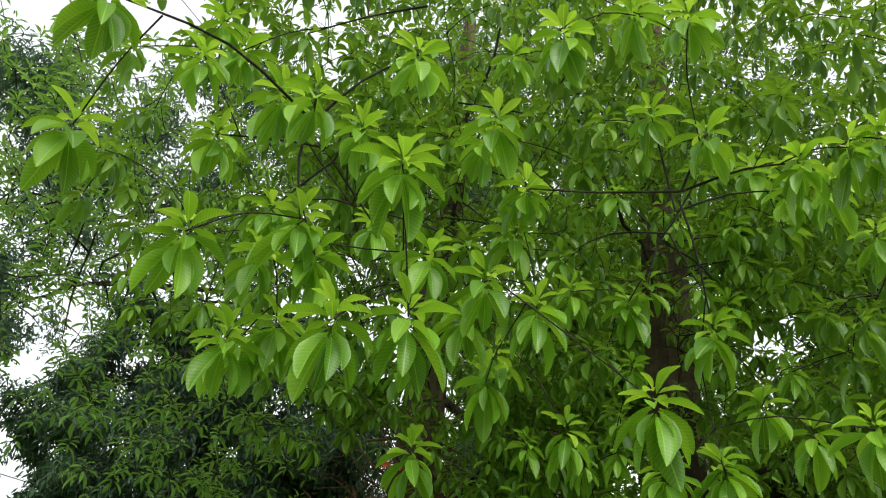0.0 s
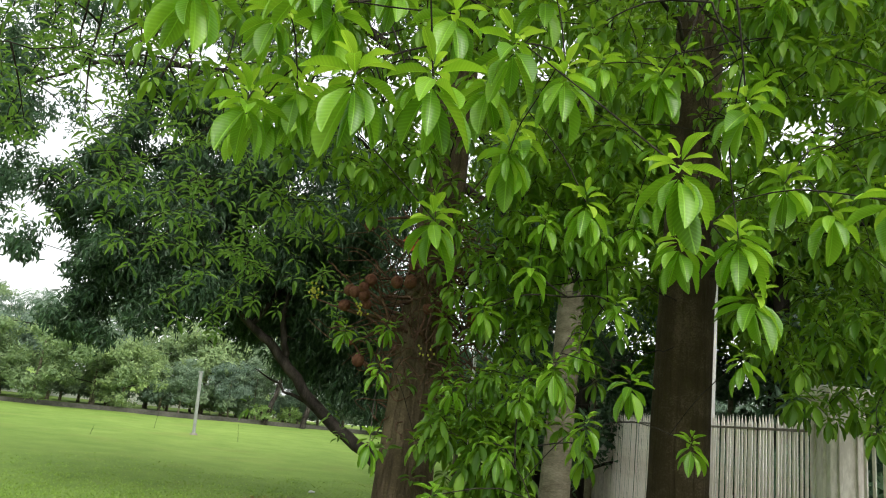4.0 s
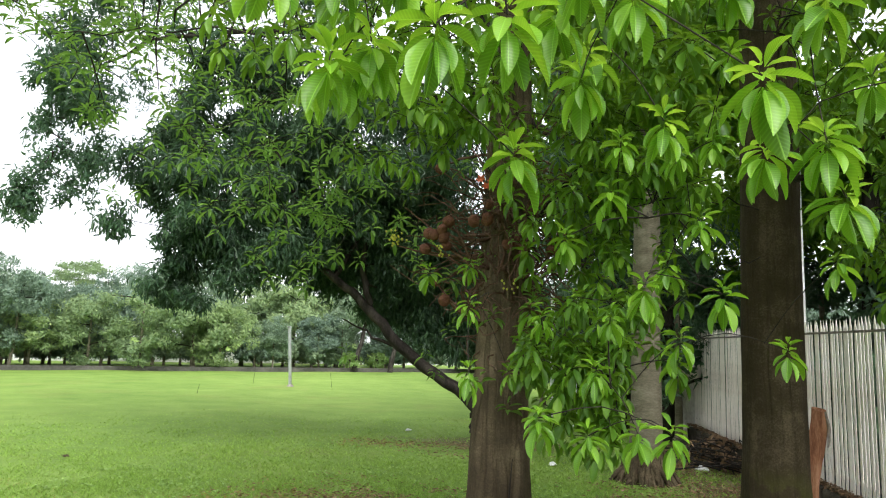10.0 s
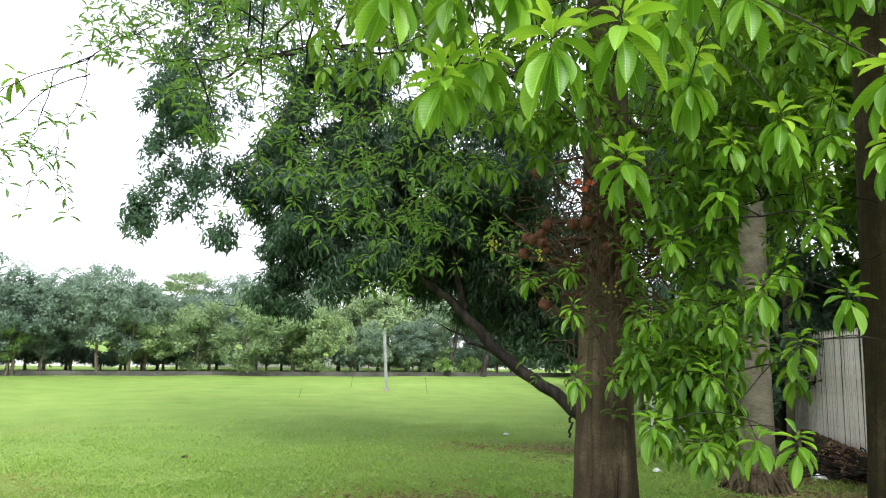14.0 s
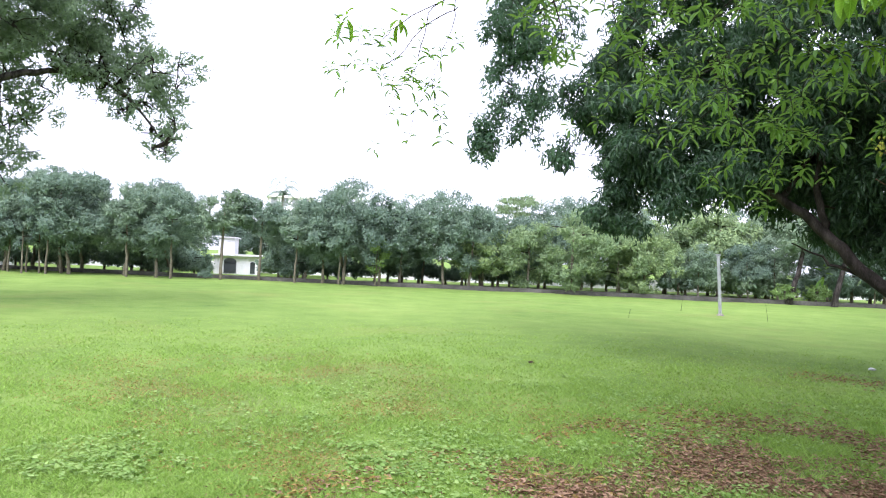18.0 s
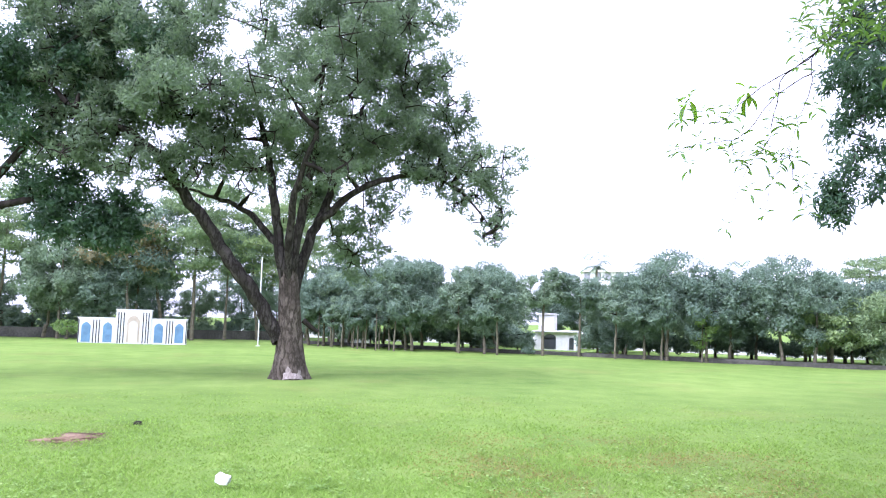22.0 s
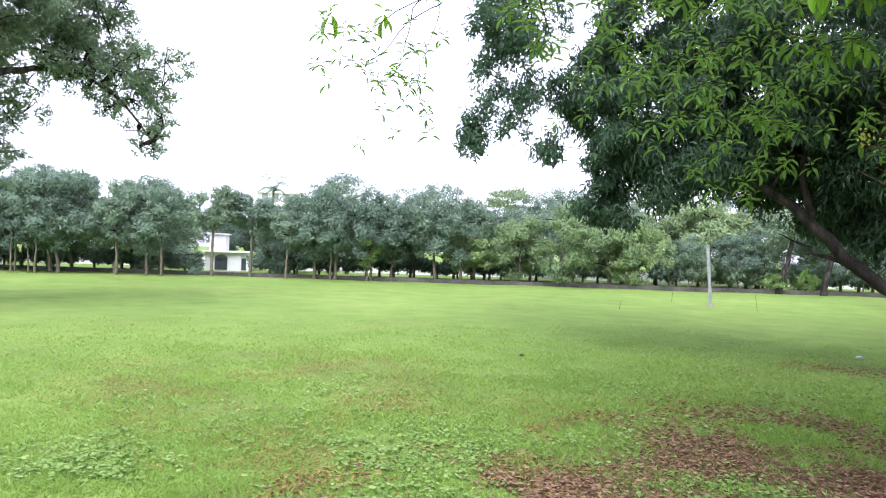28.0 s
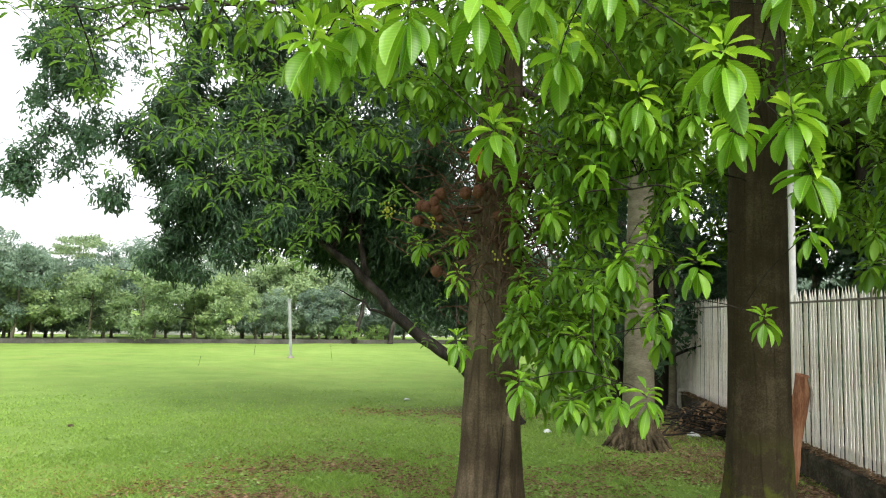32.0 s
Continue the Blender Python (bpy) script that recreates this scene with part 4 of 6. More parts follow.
    # young shoots on the trunk
    C = np.array([(-1.45, 5.6, 2.35), (-1.25, 5.6, 2.45), (-1.12, 5.66, 2.05), (-1.2, 5.62, 1.55), (-0.85, 5.62, 1.58), (-0.7, 5.66, 1.85), (-0.8, 5.64, 2.2), (-0.62, 5.7, 2.42), (-0.55, 5.75, 2.02), (-0.9, 5.6, 2.6), (-1.0, 5.7, 1.35)])
    more = np.column_stack([rng.normal(-1.0, 0.42, 34), rng.uniform(5.5, 5.95, 34), rng.uniform(1.5, 3.3, 34)])
    P, D, N, L, W = whorls(np.concatenate([C, more]), np.concatenate([np.full(len(C), 0.14), np.full(34, 0.085)]), (6, 10), 0.2)
    V, F, UV = leaf_cloud(MID_LEAF, P, D, N, L, W * 0.75)
    child("shoot_mass", mesh_of("shoot_mass", V, F, M_LEAF_PALE, UV), tree_a, kind="stuff")


fruit_tangle()


# thin drooping branch with sparse small whorls over the field
def drooping_spray():
    s = empty("overhanging_branch", 0, 0, 0, 0, "thin overhanging branch with sparse pale leaf whorls", "branch")
    stems = [[(-4.6, 4.5, 4.5), (-4.75, 4.03, 4.04), (-4.86, 4.06, 3.78), (-5.0, 4.04, 3.5), (-5.08, 4.02, 3.31), (-5.22, 3.95, 3.04)],
             [(-4.75, 4.03, 4.04), (-5.0, 3.9, 3.85), (-5.14, 3.9, 3.44), (-5.24, 3.85, 3.28), (-5.31, 3.8, 3.18), (-5.49, 3.72, 2.72)],
             [(-4.8, 4.05, 3.9), (-5.03, 3.88, 3.75), (-5.28, 3.73, 3.45), (-5.45, 3.5, 3.4), (-5.59, 3.35, 3.37)],
             [(-4.75, 4.03, 4.04), (-5.18, 3.71, 3.75), (-5.35, 3.58, 3.58), (-5.52, 3.32, 3.61)],
             [(-5.08, 4.02, 3.31), (-5.1, 4.1, 3.1), (-5.07, 4.19, 2.82)]]
    roots, pieces = [], []
    for st in stems:
        pieces.append(tube(st, [0.005, 0.003, 0.0015], 5, 5, 0.008))
        roots.append(smooth_line(st, 7)[3:])
    roots = np.concatenate(roots)
    ends = [(-5.49, 3.72, 2.7), (-5.28, 3.95, 2.8), (-5.07, 4.19, 2.82), (-5.07, 4.15, 2.97), (-5.19, 3.98, 3.08), (-5.31, 3.8, 3.18), (-5.13, 3.99, 3.26), (-5.24, 3.85, 3.28), (-5.14, 3.9, 3.44), (-4.99, 4.04, 3.52),
            (-5.28, 3.73, 3.45), (-5.35, 3.58, 3.58), (-5.52, 3.32, 3.61), (-5.59, 3.35, 3.37), (-4.88, 4.1, 3.64), (-5.1, 3.89, 3.58), (-5.03, 3.88, 3.75)]
    C = roots[rng.integers(0, len(roots), 26)] + np.clip(rng.normal(0, 0.09, (26, 3)), -0.2, 0.2)
    C = np.concatenate([C, in_ball(40, (-4.7, 4.3, 4.3), (0.5, 0.5, 0.35)), ends])
    pieces.append(twigs_to(C, roots, 0.003, 0.0015))
    V, F = joined(pieces)
    child("stem", mesh_of("stem", V, F, M_BARK_DARK), s)
    P, D, N, L, W = whorls(C, 0.1, (5, 8), 0.15)
    V, F, UV = leaf_cloud(MID_LEAF, P, D, N, L, W * 0.62)
    big = leaf_cloud(FINE_LEAF, *whorls(np.array([(-5.46, 3.34, 3.78), (-5.18, 3.71, 3.8)]), 0.17, (6, 8), 0.9))
    child("broad_leaves", mesh_of("broad_leaves", big[0], big[1], M_LEAF, big[2]), s, "broad hanging glossy leaves")
    child("foliage", mesh_of("foliage", V, F, M_LEAF_PALE, UV), s, kind="stuff")


drooping_spray()


# ---- crowns of many small leaves ----
def crown_mesh(name, blobs, leaves, size, mat, shape=CARD, hang=0.0, shell=0.35, width=(0.45, 0.75), ruffle=0.4):
    """Small leaves thick round a set of lobes given as (centre, radii)."""
    vol = np.array([r[0] * r[1] * r[2] for _, r in blobs]) ** 0.75
    counts = (leaves * vol / vol.sum()).astype(int)
    P, N = [], []
    for (c, r), n in zip(blobs, counts):
        d = unit(rng.normal(size=(n, 3)))
        clump = unit(rng.normal(size=(max(6, n // 90), 3)))
        pick = clump[rng.integers(0, len(clump), n)]
        d = unit(d * 0.55 + pick)
        rad = rng.uniform(shell, 1, (n, 1)) ** 0.5
        P.append(np.array(c) + d * rad * np.array(r) + rng.normal(0, 0.12, (n, 3)) * np.array(r))
        N.append(d)
    P, N = np.concatenate(P), np.concatenate(N)
    D = rng.normal(size=P.shape) + N * 0.4 + np.array([0, 0, -hang])
    up = N * 1.1 + rng.normal(0, ruffle, P.shape) + np.array([0, 0, 0.5])
    L = size * rng.uniform(0.6, 1.4, len(P))
    V, F, UV = leaf_cloud(shape, P, D, up, L, L * rng.uniform(*width, len(P)))
    return mesh_of(name, V, F, mat, UV, smooth=False)


def lobes(n, centre, spread, size, squash=0.8):
    out = []
    for c in in_ball(n, centre, spread, 0.45):
        s = size * rng.uniform(0.7, 1.25)
        out.append((tuple(c), (s, s, s * squash)))
    return out


def tufts(blobs, n, k=0.4):
    """Breaks each lobe into smaller tufts."""
    out = []
    for c, r in blobs:
        for p in in_ball(n, c, r, 0.4):
            q = rng.uniform(0.8, 1.2) * k
            out.append((tuple(p), tuple(v * q for v in r)))
    return out


def branch_web(starts, ends, r0, r1, sag=0.1):
    return twigs_to(np.array(ends), starts, r0, r1, sag, 5)


# leaning dark-crowned tree behind the first trunk
def leaning_tree():
    t = empty("leaning_tree", 0, 0, 0, 0, "leaning tree with a dense dark green drooping crown", "tree")
    main = [(-1.75, 12.4, -0.1), (-2.2, 12.25, 0.45), (-2.72, 12.05, 0.92), (-3.74, 11.75, 1.68), (-4.42, 11.5, 2.48), (-5.06, 11.2, 3.0), (-6.2, 10.8, 4.0)]
    V, F = tube(main, [0.16, 0.125, 0.105, 0.095, 0.08, 0.06, 0.02], 12, 6, 0.015, 0.06)
    child("trunk", mesh_of("trunk", V, F, M_BARK_DARK), t)
    roots = [smooth_line(main, 6)[20:]]
    for pts, r in (([(-4.3, 11.55, 2.35), (-4.45, 11.5, 3.1), (-4.4, 11.4, 4.2), (-4.6, 11.2, 5.4)], [0.065, 0.05, 0.035, 0.015]),
                   ([(-3.74, 11.75, 1.7), (-4.2, 11.7, 1.86), (-4.8, 11.5, 2.2)], [0.045, 0.026, 0.008]),
                   ([(-4.9, 11.3, 2.9), (-4.3, 11.9, 4.2), (-3.5, 12.2, 5.2)], [0.05, 0.035, 0.015]),
                   ([(-5.06, 11.2, 3.0), (-5.6, 11.2, 4.2), (-6.0, 10.9, 5.2)], [0.07, 0.05, 0.02]),
                   ([(-2.2, 12.2, 0.5), (-2.55, 12.1, 0.85), (-2.62, 12.1, 0.6), (-2.63, 12.1, 0.35)], [0.03, 0.03, 0.022, 0.02])):
        V, F = tube(pts, r, 8, 6, 0.02)
        child("limb", mesh_of("limb", V, F, M_BARK_DARK), t)
        if r[0] > 0.04:
            roots.append(smooth_line(pts, 6)[4:])
    blobs = lobes(80, (-5.6, 11.4, 4.95), (3.0, 1.9, 2.1), 0.5, 0.8) + lobes(18, (-7.3, 10.1, 4.0), (1.0, 0.9, 1.5), 0.38) + lobes(9, (-3.3, 12.4, 4.6), (1.1, 0.9, 1.4), 0.6, 1.2) + lobes(4, (-2.5, 13.2, 2.3), (0.3, 0.4, 0.7), 0.4, 1.4) + lobes(5, (-7.1, 10.0, 2.7), (0.7, 0.6, 0.4), 0.35) + lobes(16, (-4.1, 12.3, 3.2), (1.5, 0.6, 0.8), 0.42) + lobes(14, (-6.6, 10.6, 3.3), (0.9, 0.6, 0.8), 0.4) + lobes(34, (-5.0, 12.2, 3.6), (2.1, 0.8, 1.1), 0.5) + lobes(22, (-3.0, 12.7, 2.9), (0.9, 0.6, 1.2), 0.45) + lobes(8, (-3.0, 12.8, 2.6), (0.6, 0.5, 0.8), 0.4)
    blobs += lobes(20, (-2.1, 13.2, 1.95), (0.7, 0.5, 0.8), 0.36) + lobes(18, (-3.9, 12.7, 2.6), (1.1, 0.4, 0.5), 0.36) + lobes(12, (-6.9, 11.0, 6.6), (0.8, 0.6, 0.6), 0.36)
    V, F = branch_web(np.concatenate(roots), [b[0] for b in blobs], 0.025, 0.006)
    child("branch_web", mesh_of("branch_web", V, F, M_BARK_DARK), t, kind="stuff")
    child("crown", crown_mesh("crown", blobs, 175000, 0.112, M_LEAF_UNHAZED, LITTLE, 1.3, 0.02, (0.26, 0.4)), t, kind="stuff")


leaning_tree()


def tall_tree():
    t = empty("tall_tree", 0, 0, 0, 0, "tall tree with hanging dark leaf clusters over the field", "tree")
    main = [(-0.2, 16.5, -0.1), (-0.4, 16.3, 3.5), (-1.2, 15.8, 7.5), (-2.2, 15.2, 11.0), (-3.5, 14.4, 14.0)]
    V, F = tube(main, [0.34, 0.27, 0.22, 0.16, 0.08], 14, 6, 0.02, 0.06)
    child("trunk", mesh_of("trunk", V, F, M_BARK_DARK), t)
    roots = [smooth_line(main, 6)[10:]]
    for pts, r in (([(-1.2, 15.8, 7.5), (-4, 14, 9.6), (-7, 12.4, 10.0), (-9.6, 11, 8.6)], [0.14, 0.1, 0.06, 0.02]),
                   ([(-0.9, 16, 6.2), (-3.5, 14.5, 7.4), (-6.5, 12.6, 8.0), (-9.0, 11.2, 7.4), (-10.0, 10.4, 6.0)], [0.12, 0.09, 0.06, 0.03, 0.015]),
                   ([(-2.2, 15.2, 11), (-4.5, 13, 13), (-7.5, 11, 13.6)], [0.12, 0.08, 0.03]),
                   ([(-0.8, 16, 6), (1.5, 15, 8.5), (3.5, 13.5, 10)], [0.12, 0.08, 0.03])):
        V, F = tube(pts, r, 8, 6, 0.03)
        child("limb", mesh_of("limb", V, F, M_BARK_DARK), t)
        roots.append(smooth_line(pts, 6)[6:])
    blobs = (lobes(20, (-6.8, 12.2, 11.2), (2.8, 1.6, 2.4), 0.9) + lobes(22, (-1.5, 13.8, 13.2), (3.6, 1.8, 3.2), 1.0) + lobes(16, (3.0, 13.4, 11.0), (2.6, 1.8, 3.4), 1.0) + lobes(18, (-9.4, 10.6, 11.3), (1.9, 1.5, 2.2), 0.75) + lobes(16, (-9.9, 9.4, 10.8), (1.3, 1.3, 1.7), 0.7) + lobes(12, (-1.2, 14.6, 3.7), (1.2, 0.6, 1.3), 0.5) + lobes(16, (0.2, 13.8, 3.9), (1.5, 0.8, 1.5), 0.6) + lobes(8, (-0.5, 14.4, 2.2), (0.7, 0.5, 0.8), 0.5) + lobes(14, (-1.2, 14.4, 6.2), (1.4, 0.6, 1.6), 0.6) + lobes(16, (-9.0, 11.0, 8.6), (1.6, 1.4, 1.4), 0.7) + lobes(14, (-6.5, 12.5, 9.4), (2.2, 1.5, 1.4), 0.7)
             + lobes(12, (-7.5, 11.5, 12.5), (2.5, 1.8, 1.6), 0.8) + lobes(14, (-3, 14, 12), (2.5, 2, 2.4), 0.9) + lobes(12, (1.5, 14.5, 9.0), (2.2, 2, 2.6), 0.9) + lobes(9, (0.6, 15.4, 5.5), (1.6, 1.2, 1.8), 0.7) + lobes(16, (-1.0, 13.0, 15.5), (4.0, 2.2, 2.6), 1.1) + lobes(12, (4.2, 12.5, 12.0), (2.4, 2.0, 3.2), 1.0))
    V, F = branch_web(np.concatenate(roots), [b[0] for b in blobs], 0.03, 0.008)
    child("branch_web", mesh_of("branch_web", V, F, M_BARK_DARK), t, kind="stuff")
    child("crown", crown_mesh("crown", blobs, 105000, 0.12, M_LEAF_DARK_HAZED, LITTLE, 0.9, 0.02, (0.3, 0.48)), t, kind="stuff")

    drop = lobes(44, (-9.7, 10.45, 6.0), (1.05, 0.9, 1.9), 0.34, 1.2) + lobes(10, (-10.2, 9.9, 4.2), (0.3, 0.3, 0.5), 0.26, 1.4)
    V, F = branch_web(smooth_line([(-9.0, 11.2, 7.4), (-9.6, 10.6, 6.4), (-9.9, 10.2, 5.0)], 8), [b[0] for b in drop], 0.016, 0.005)
    child("drooping_web", mesh_of("drooping_web", V, F, M_BARK_DARK), t, kind="stuff")
    child("drooping_crown", crown_mesh("drooping_crown", drop, 9500, 0.105, M_LEAF_DARK_HAZED, LITTLE, 0.9, 0.02, (0.3, 0.48)), t, kind="stuff")


tall_tree()


# pale ringed trunk by the fence with a wide root foot
def pale_trunk():
    t = empty("pale_tree", 0, 0, 0, 0, "pale smooth tree trunk with a spreading root foot", "tree", "trees beside the fence")
    child("trunk", trunk_mesh("trunk", (0.17, 10.85, -0.05), (0.3, 11.2, 9.0), [0.235, 0.205, 0.19, 0.18, 0.16, 0.14], M_BARK_PALE, flare=1.15, flutes=7, depth=0.04), t)
    pieces = []
    for i in range(130):
        a, q = i * 2.4, rng.uniform(0.3, 0.5)
        d = np.array([math.cos(a), math.sin(a), 0])
        o = np.array([0.17, 10.85, 0])
        pieces.append(tube([o + d * 0.2 + (0, 0, rng.uniform(0.2, 0.5)), o + d * (0.14 + q * 0.36) + (0, 0, 0.16), o + d * q + (0, 0, -0.03)], [0.018, 0.034, 0.022], 6, 3, 0.016))
    V, F = joined(pieces)
    child("root_foot", mesh_of("root_foot", V, F, M_ROOT), t, "brown fibrous spreading roots")
    pts = [(0.23, 11.0, 5.2), (0.9, 10.8, 6.6), (1.5, 10.4, 7.6)]
    V, F = tube(pts, [0.09, 0.06, 0.02], 8, 5)
    child("limb", mesh_of("limb", V, F, M_BARK_PALE), t)
    child("crown", crown_mesh("crown", lobes(26, (0.9, 11.2, 6.6), (2.6, 2.0, 2.6), 0.75), 9000, 0.2, M_LEAF_MID, LITTLE, 0.5, 0.05), t, kind="stuff")


pale_trunk()


def dark_trunk(x, y, r, h):
    t = empty("fence_tree", 0, 0, 0, 0, "dark tree trunk standing near the fence", "tree", "trees beside the fence")
    child("trunk", trunk_mesh("trunk", (x, y, -0.05), (x + 0.2, y + 0.3, h), [r, r * 0.9, r * 0.8, r * 0.5], M_BARK_DARK, flare=1.4), t)
    child("crown", crown_mesh("crown", lobes(18, (x, y, h * 0.8), (2.0, 1.8, 2.2), 0.8), 6500, 0.21, M_LEAF_MID, LITTLE, 0.4, 0.05), t, kind="stuff")


dark_trunk(0.72, 15.9, 0.22, 8)
dark_trunk(-1.1, 18.5, 0.2, 9)
dark_trunk(-0.2, 21.5, 0.22, 9)
dark_trunk(7.4, 12.5, 0.2, 6.5)
dark_trunk(6.2, 8.8, 0.18, 5.2)
dark_trunk(3.9, 13.4, 0.2, 5.6)
dark_trunk(5.2, 15.5, 0.2, 6.4)
dark_trunk(3.1, 17.5, 0.2, 6.6)
dark_trunk(6.0, 12.2, 0.2, 5.8)
dark_trunk(5.8, 12.8, 0.24, 12.0)
dark_trunk(6.8, 11.6, 0.22, 9.0)
dark_trunk(6.6, 19.5, 0.22, 7)


def white_pole(x, y, h, r=0.045):
    p = empty("white_pole", x, y, 0, 0, "slim white painted steel pole", "pole", "slim white poles")
    V, F = tube([(0, 0, -0.05), (0, 0, h / 2), (0, 0, h)], [r, r, r], 12, 2)
    child("shaft", mesh_of("shaft", V, F, M_PIPE), p)
    boxed("foot_plate", M_PIPE, p, (-0.12, -0.12, -0.03, 0.12, 0.12, 0.02), 0.005)
    boxed("top_cap", M_PIPE, p, (-0.06, -0.06, h - 0.01, 0.06, 0.06, h + 0.03), 0.01)


white_pole(2.24, 10.7, 6.5)
white_pole(-1.75, 17.2, 4.2)
white_pole(-1.15, 17.3, 4.4)
white_pole(-46.5, 1.9, 5.6, 0.04)


# ---- the field: big trees ----
def limb_line(base, pts, depth=None):
    """Points given across (along +y) and up from the tree's foot."""
    out = []
    for i, (u, z) in enumerate(pts):
        out.append((base[0] + (depth[i] if depth else 0), base[1] + u, z))
    return out


def rain_tree():
    b = (-21.9, 1.65, 0)
    t = empty("rain_tree", 0, 0, 0, 0, "broad spreading tree with a scarred thick trunk on the field", "tree", "broad trees on the field")
    child("trunk", trunk_mesh("trunk", (b[0], b[1], -0.1), (b[0], b[1] - 0.2, 3.5), [0.5, 0.42, 0.36, 0.33, 0.3, 0.22], M_BARK_BIG, flare=1.3, flutes=6), t)
    limbs = [([(-0.35, 1.1), (-0.9, 2.1), (-1.7, 3.2), (-2.8, 4.7), (-4.4, 6.6), (-6.3, 7.4)], [0, 0.1, 0.2, 0.3, 0.6, 0.9], [0.27, 0.25, 0.23, 0.2, 0.14, 0.05]),
             ([(-0.15, 2.4), (-0.6, 4.4), (-0.9, 6.4), (-1.4, 8.8)], [0, 0, -0.3, -0.8], [0.22, 0.17, 0.13, 0.05]),
             ([(-0.15, 2.6), (0.05, 4.6), (0.35, 6.8), (0.5, 9.5)], [0, 0.2, 0.4, 0.6], [0.22, 0.17, 0.12, 0.05]),
             ([(-0.1, 2.3), (0.4, 4.2), (1.0, 5.6), (1.5, 7.4), (2.2, 9.2)], [0, -0.2, -0.4, -0.6, -1], [0.22, 0.18, 0.14, 0.1, 0.04]),
             ([(0.7, 4.8), (1.8, 5.8), (3.2, 6.35), (4.6, 6.1), (6.0, 4.7)], [0.1, 0.3, 0.5, 0.8, 1.0], [0.14, 0.12, 0.09, 0.06, 0.02]),
             ([(-0.5, 3.9), (-1.3, 4.9), (-2.2, 5.5), (-3.6, 6.0)], [0, -0.8, -1.6, -2.4], [0.14, 0.11, 0.08, 0.03]),
             ([(-0.15, 2.7), (-0.3, 5.0), (0.2, 7.0)], [0, 1.2, 2.4], [0.16, 0.12, 0.05]),
             ([(-0.05, 2.6), (0.3, 5.0), (1.2, 6.6)], [0, -1.4, -3.0], [0.15, 0.11, 0.05])]
    roots = []
    for pts, dep, r in limbs:
        line = limb_line(b, pts, dep)
        V, F = tube(line, [0.85 * q for q in r], 10, 6, 0.03, 0.05)
        # limbs darker than the trunk to show them backlit
        child("limb", mesh_of("limb", V, F, M_BARK_SHADED), t)
        roots.append(smooth_line(line, 6)[6:])
    roots = np.concatenate(roots)
    x, y = b[0], b[1]
    blobs = (lobes(34, (x, y - 0.5, 10.0), (3.6, 4.2, 3.0), 1.15) + lobes(14, (x - 1.5, y + 1.0, 7.2), (1.6, 3.0, 1.0), 0.8) + lobes(8, (x + 2.0, y - 0.8, 8.0), (1.2, 2.0, 1.2), 0.8) + lobes(9, (x + 0.4, y - 3.6, 6.2), (1.0, 1.6, 0.9), 0.55) + lobes(7, (x - 1.0, y - 1.6, 6.4), (0.8, 0.9, 0.8), 0.5) + lobes(8, (x - 1.6, y + 2.6, 5.6), (1.0, 0.9, 1.4), 0.6) + lobes(6, (x + 0.6, y - 6.6, 6.6), (1.0, 1.0, 0.9), 0.7) + lobes(12, (x + 0.2, y + 4.4, 7.5), (1.3, 1.1, 1.0), 0.7) + lobes(8, (x + 1.2, y + 1.2, 6.0), (0.9, 1.4, 0.6), 0.5) + lobes(26, (x + 0.3, y - 4.4, 8.2), (2.6, 3.0, 2.4), 1.0) + lobes(20, (x, y + 2.9, 8.4), (2.4, 2.2, 2.2), 0.9)
             + lobes(10, (x + 0.7, y + 5.4, 6.7), (1.2, 1.1, 1.0), 0.6) + lobes(7, (x + 0.9, y + 5.9, 5.0), (0.7, 0.6, 0.6), 0.42) + lobes(10, (x - 2.0, y + 2.2, 4.6), (1.2, 1.0, 1.1), 0.65)
             + lobes(8, (x - 1.5, y + 1.2, 5.6), (1.2, 1.2, 1.2), 0.6) + lobes(8, (x + 1.0, y - 2.8, 6.2), (1.0, 1.6, 0.8), 0.6) + lobes(6, (x + 1.2, y - 5.8, 5.8), (0.8, 1.2, 0.7), 0.55))
    blobs += lobes(18, (x + 0.6, y - 5.6, 7.6), (1.0, 1.7, 0.9), 0.62)
    blobs += lobes(12, (x + 0.8, y + 5.0, 6.0), (0.5, 0.9, 0.7), 0.42)
    blobs += lobes(12, (x + 0.6, y + 3.5, 6.5), (0.6, 1.5, 0.5), 0.45)
    blobs += lobes(16, (x - 0.6, y + 1.6, 6.9), (1.4, 2.4, 1.0), 0.6) + lobes(12, (x + 0.4, y - 2.4, 7.0), (1.4, 1.6, 1.0), 0.6)
    blobs += lobes(14, (x + 0.3, y - 6.0, 10.4), (1.6, 1.8, 2.0), 0.95)
    blobs += lobes(16, (x, y + 3.1, 10.8), (1.9, 1.7, 1.7), 0.85) + lobes(10, (x + 0.3, y + 4.6, 8.9), (1.0, 0.9, 1.0), 0.6) + lobes(10, (x + 0.5, y - 5.2, 6.6), (0.9, 1.4, 0.7), 0.5) + lobes(8, (x, y + 1.0, 12.2), (2.0, 2.4, 1.2), 0.9)
    V, F = branch_web(roots, [q[0] for q in blobs], 0.09, 0.018, 0.05)
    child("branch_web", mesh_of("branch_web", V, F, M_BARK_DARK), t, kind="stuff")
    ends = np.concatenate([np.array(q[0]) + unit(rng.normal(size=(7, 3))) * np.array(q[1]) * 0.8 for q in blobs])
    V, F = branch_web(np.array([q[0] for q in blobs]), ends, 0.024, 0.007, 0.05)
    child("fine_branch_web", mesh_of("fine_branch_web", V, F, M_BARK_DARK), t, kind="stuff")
    child("crown", crown_mesh("crown", tufts(blobs, 6, 0.4), 190000, 0.122, M_LEAF_BIG_HAZED, CARD, 0.2, 0.12, (0.45, 0.75), 0.25), t, kind="stuff")
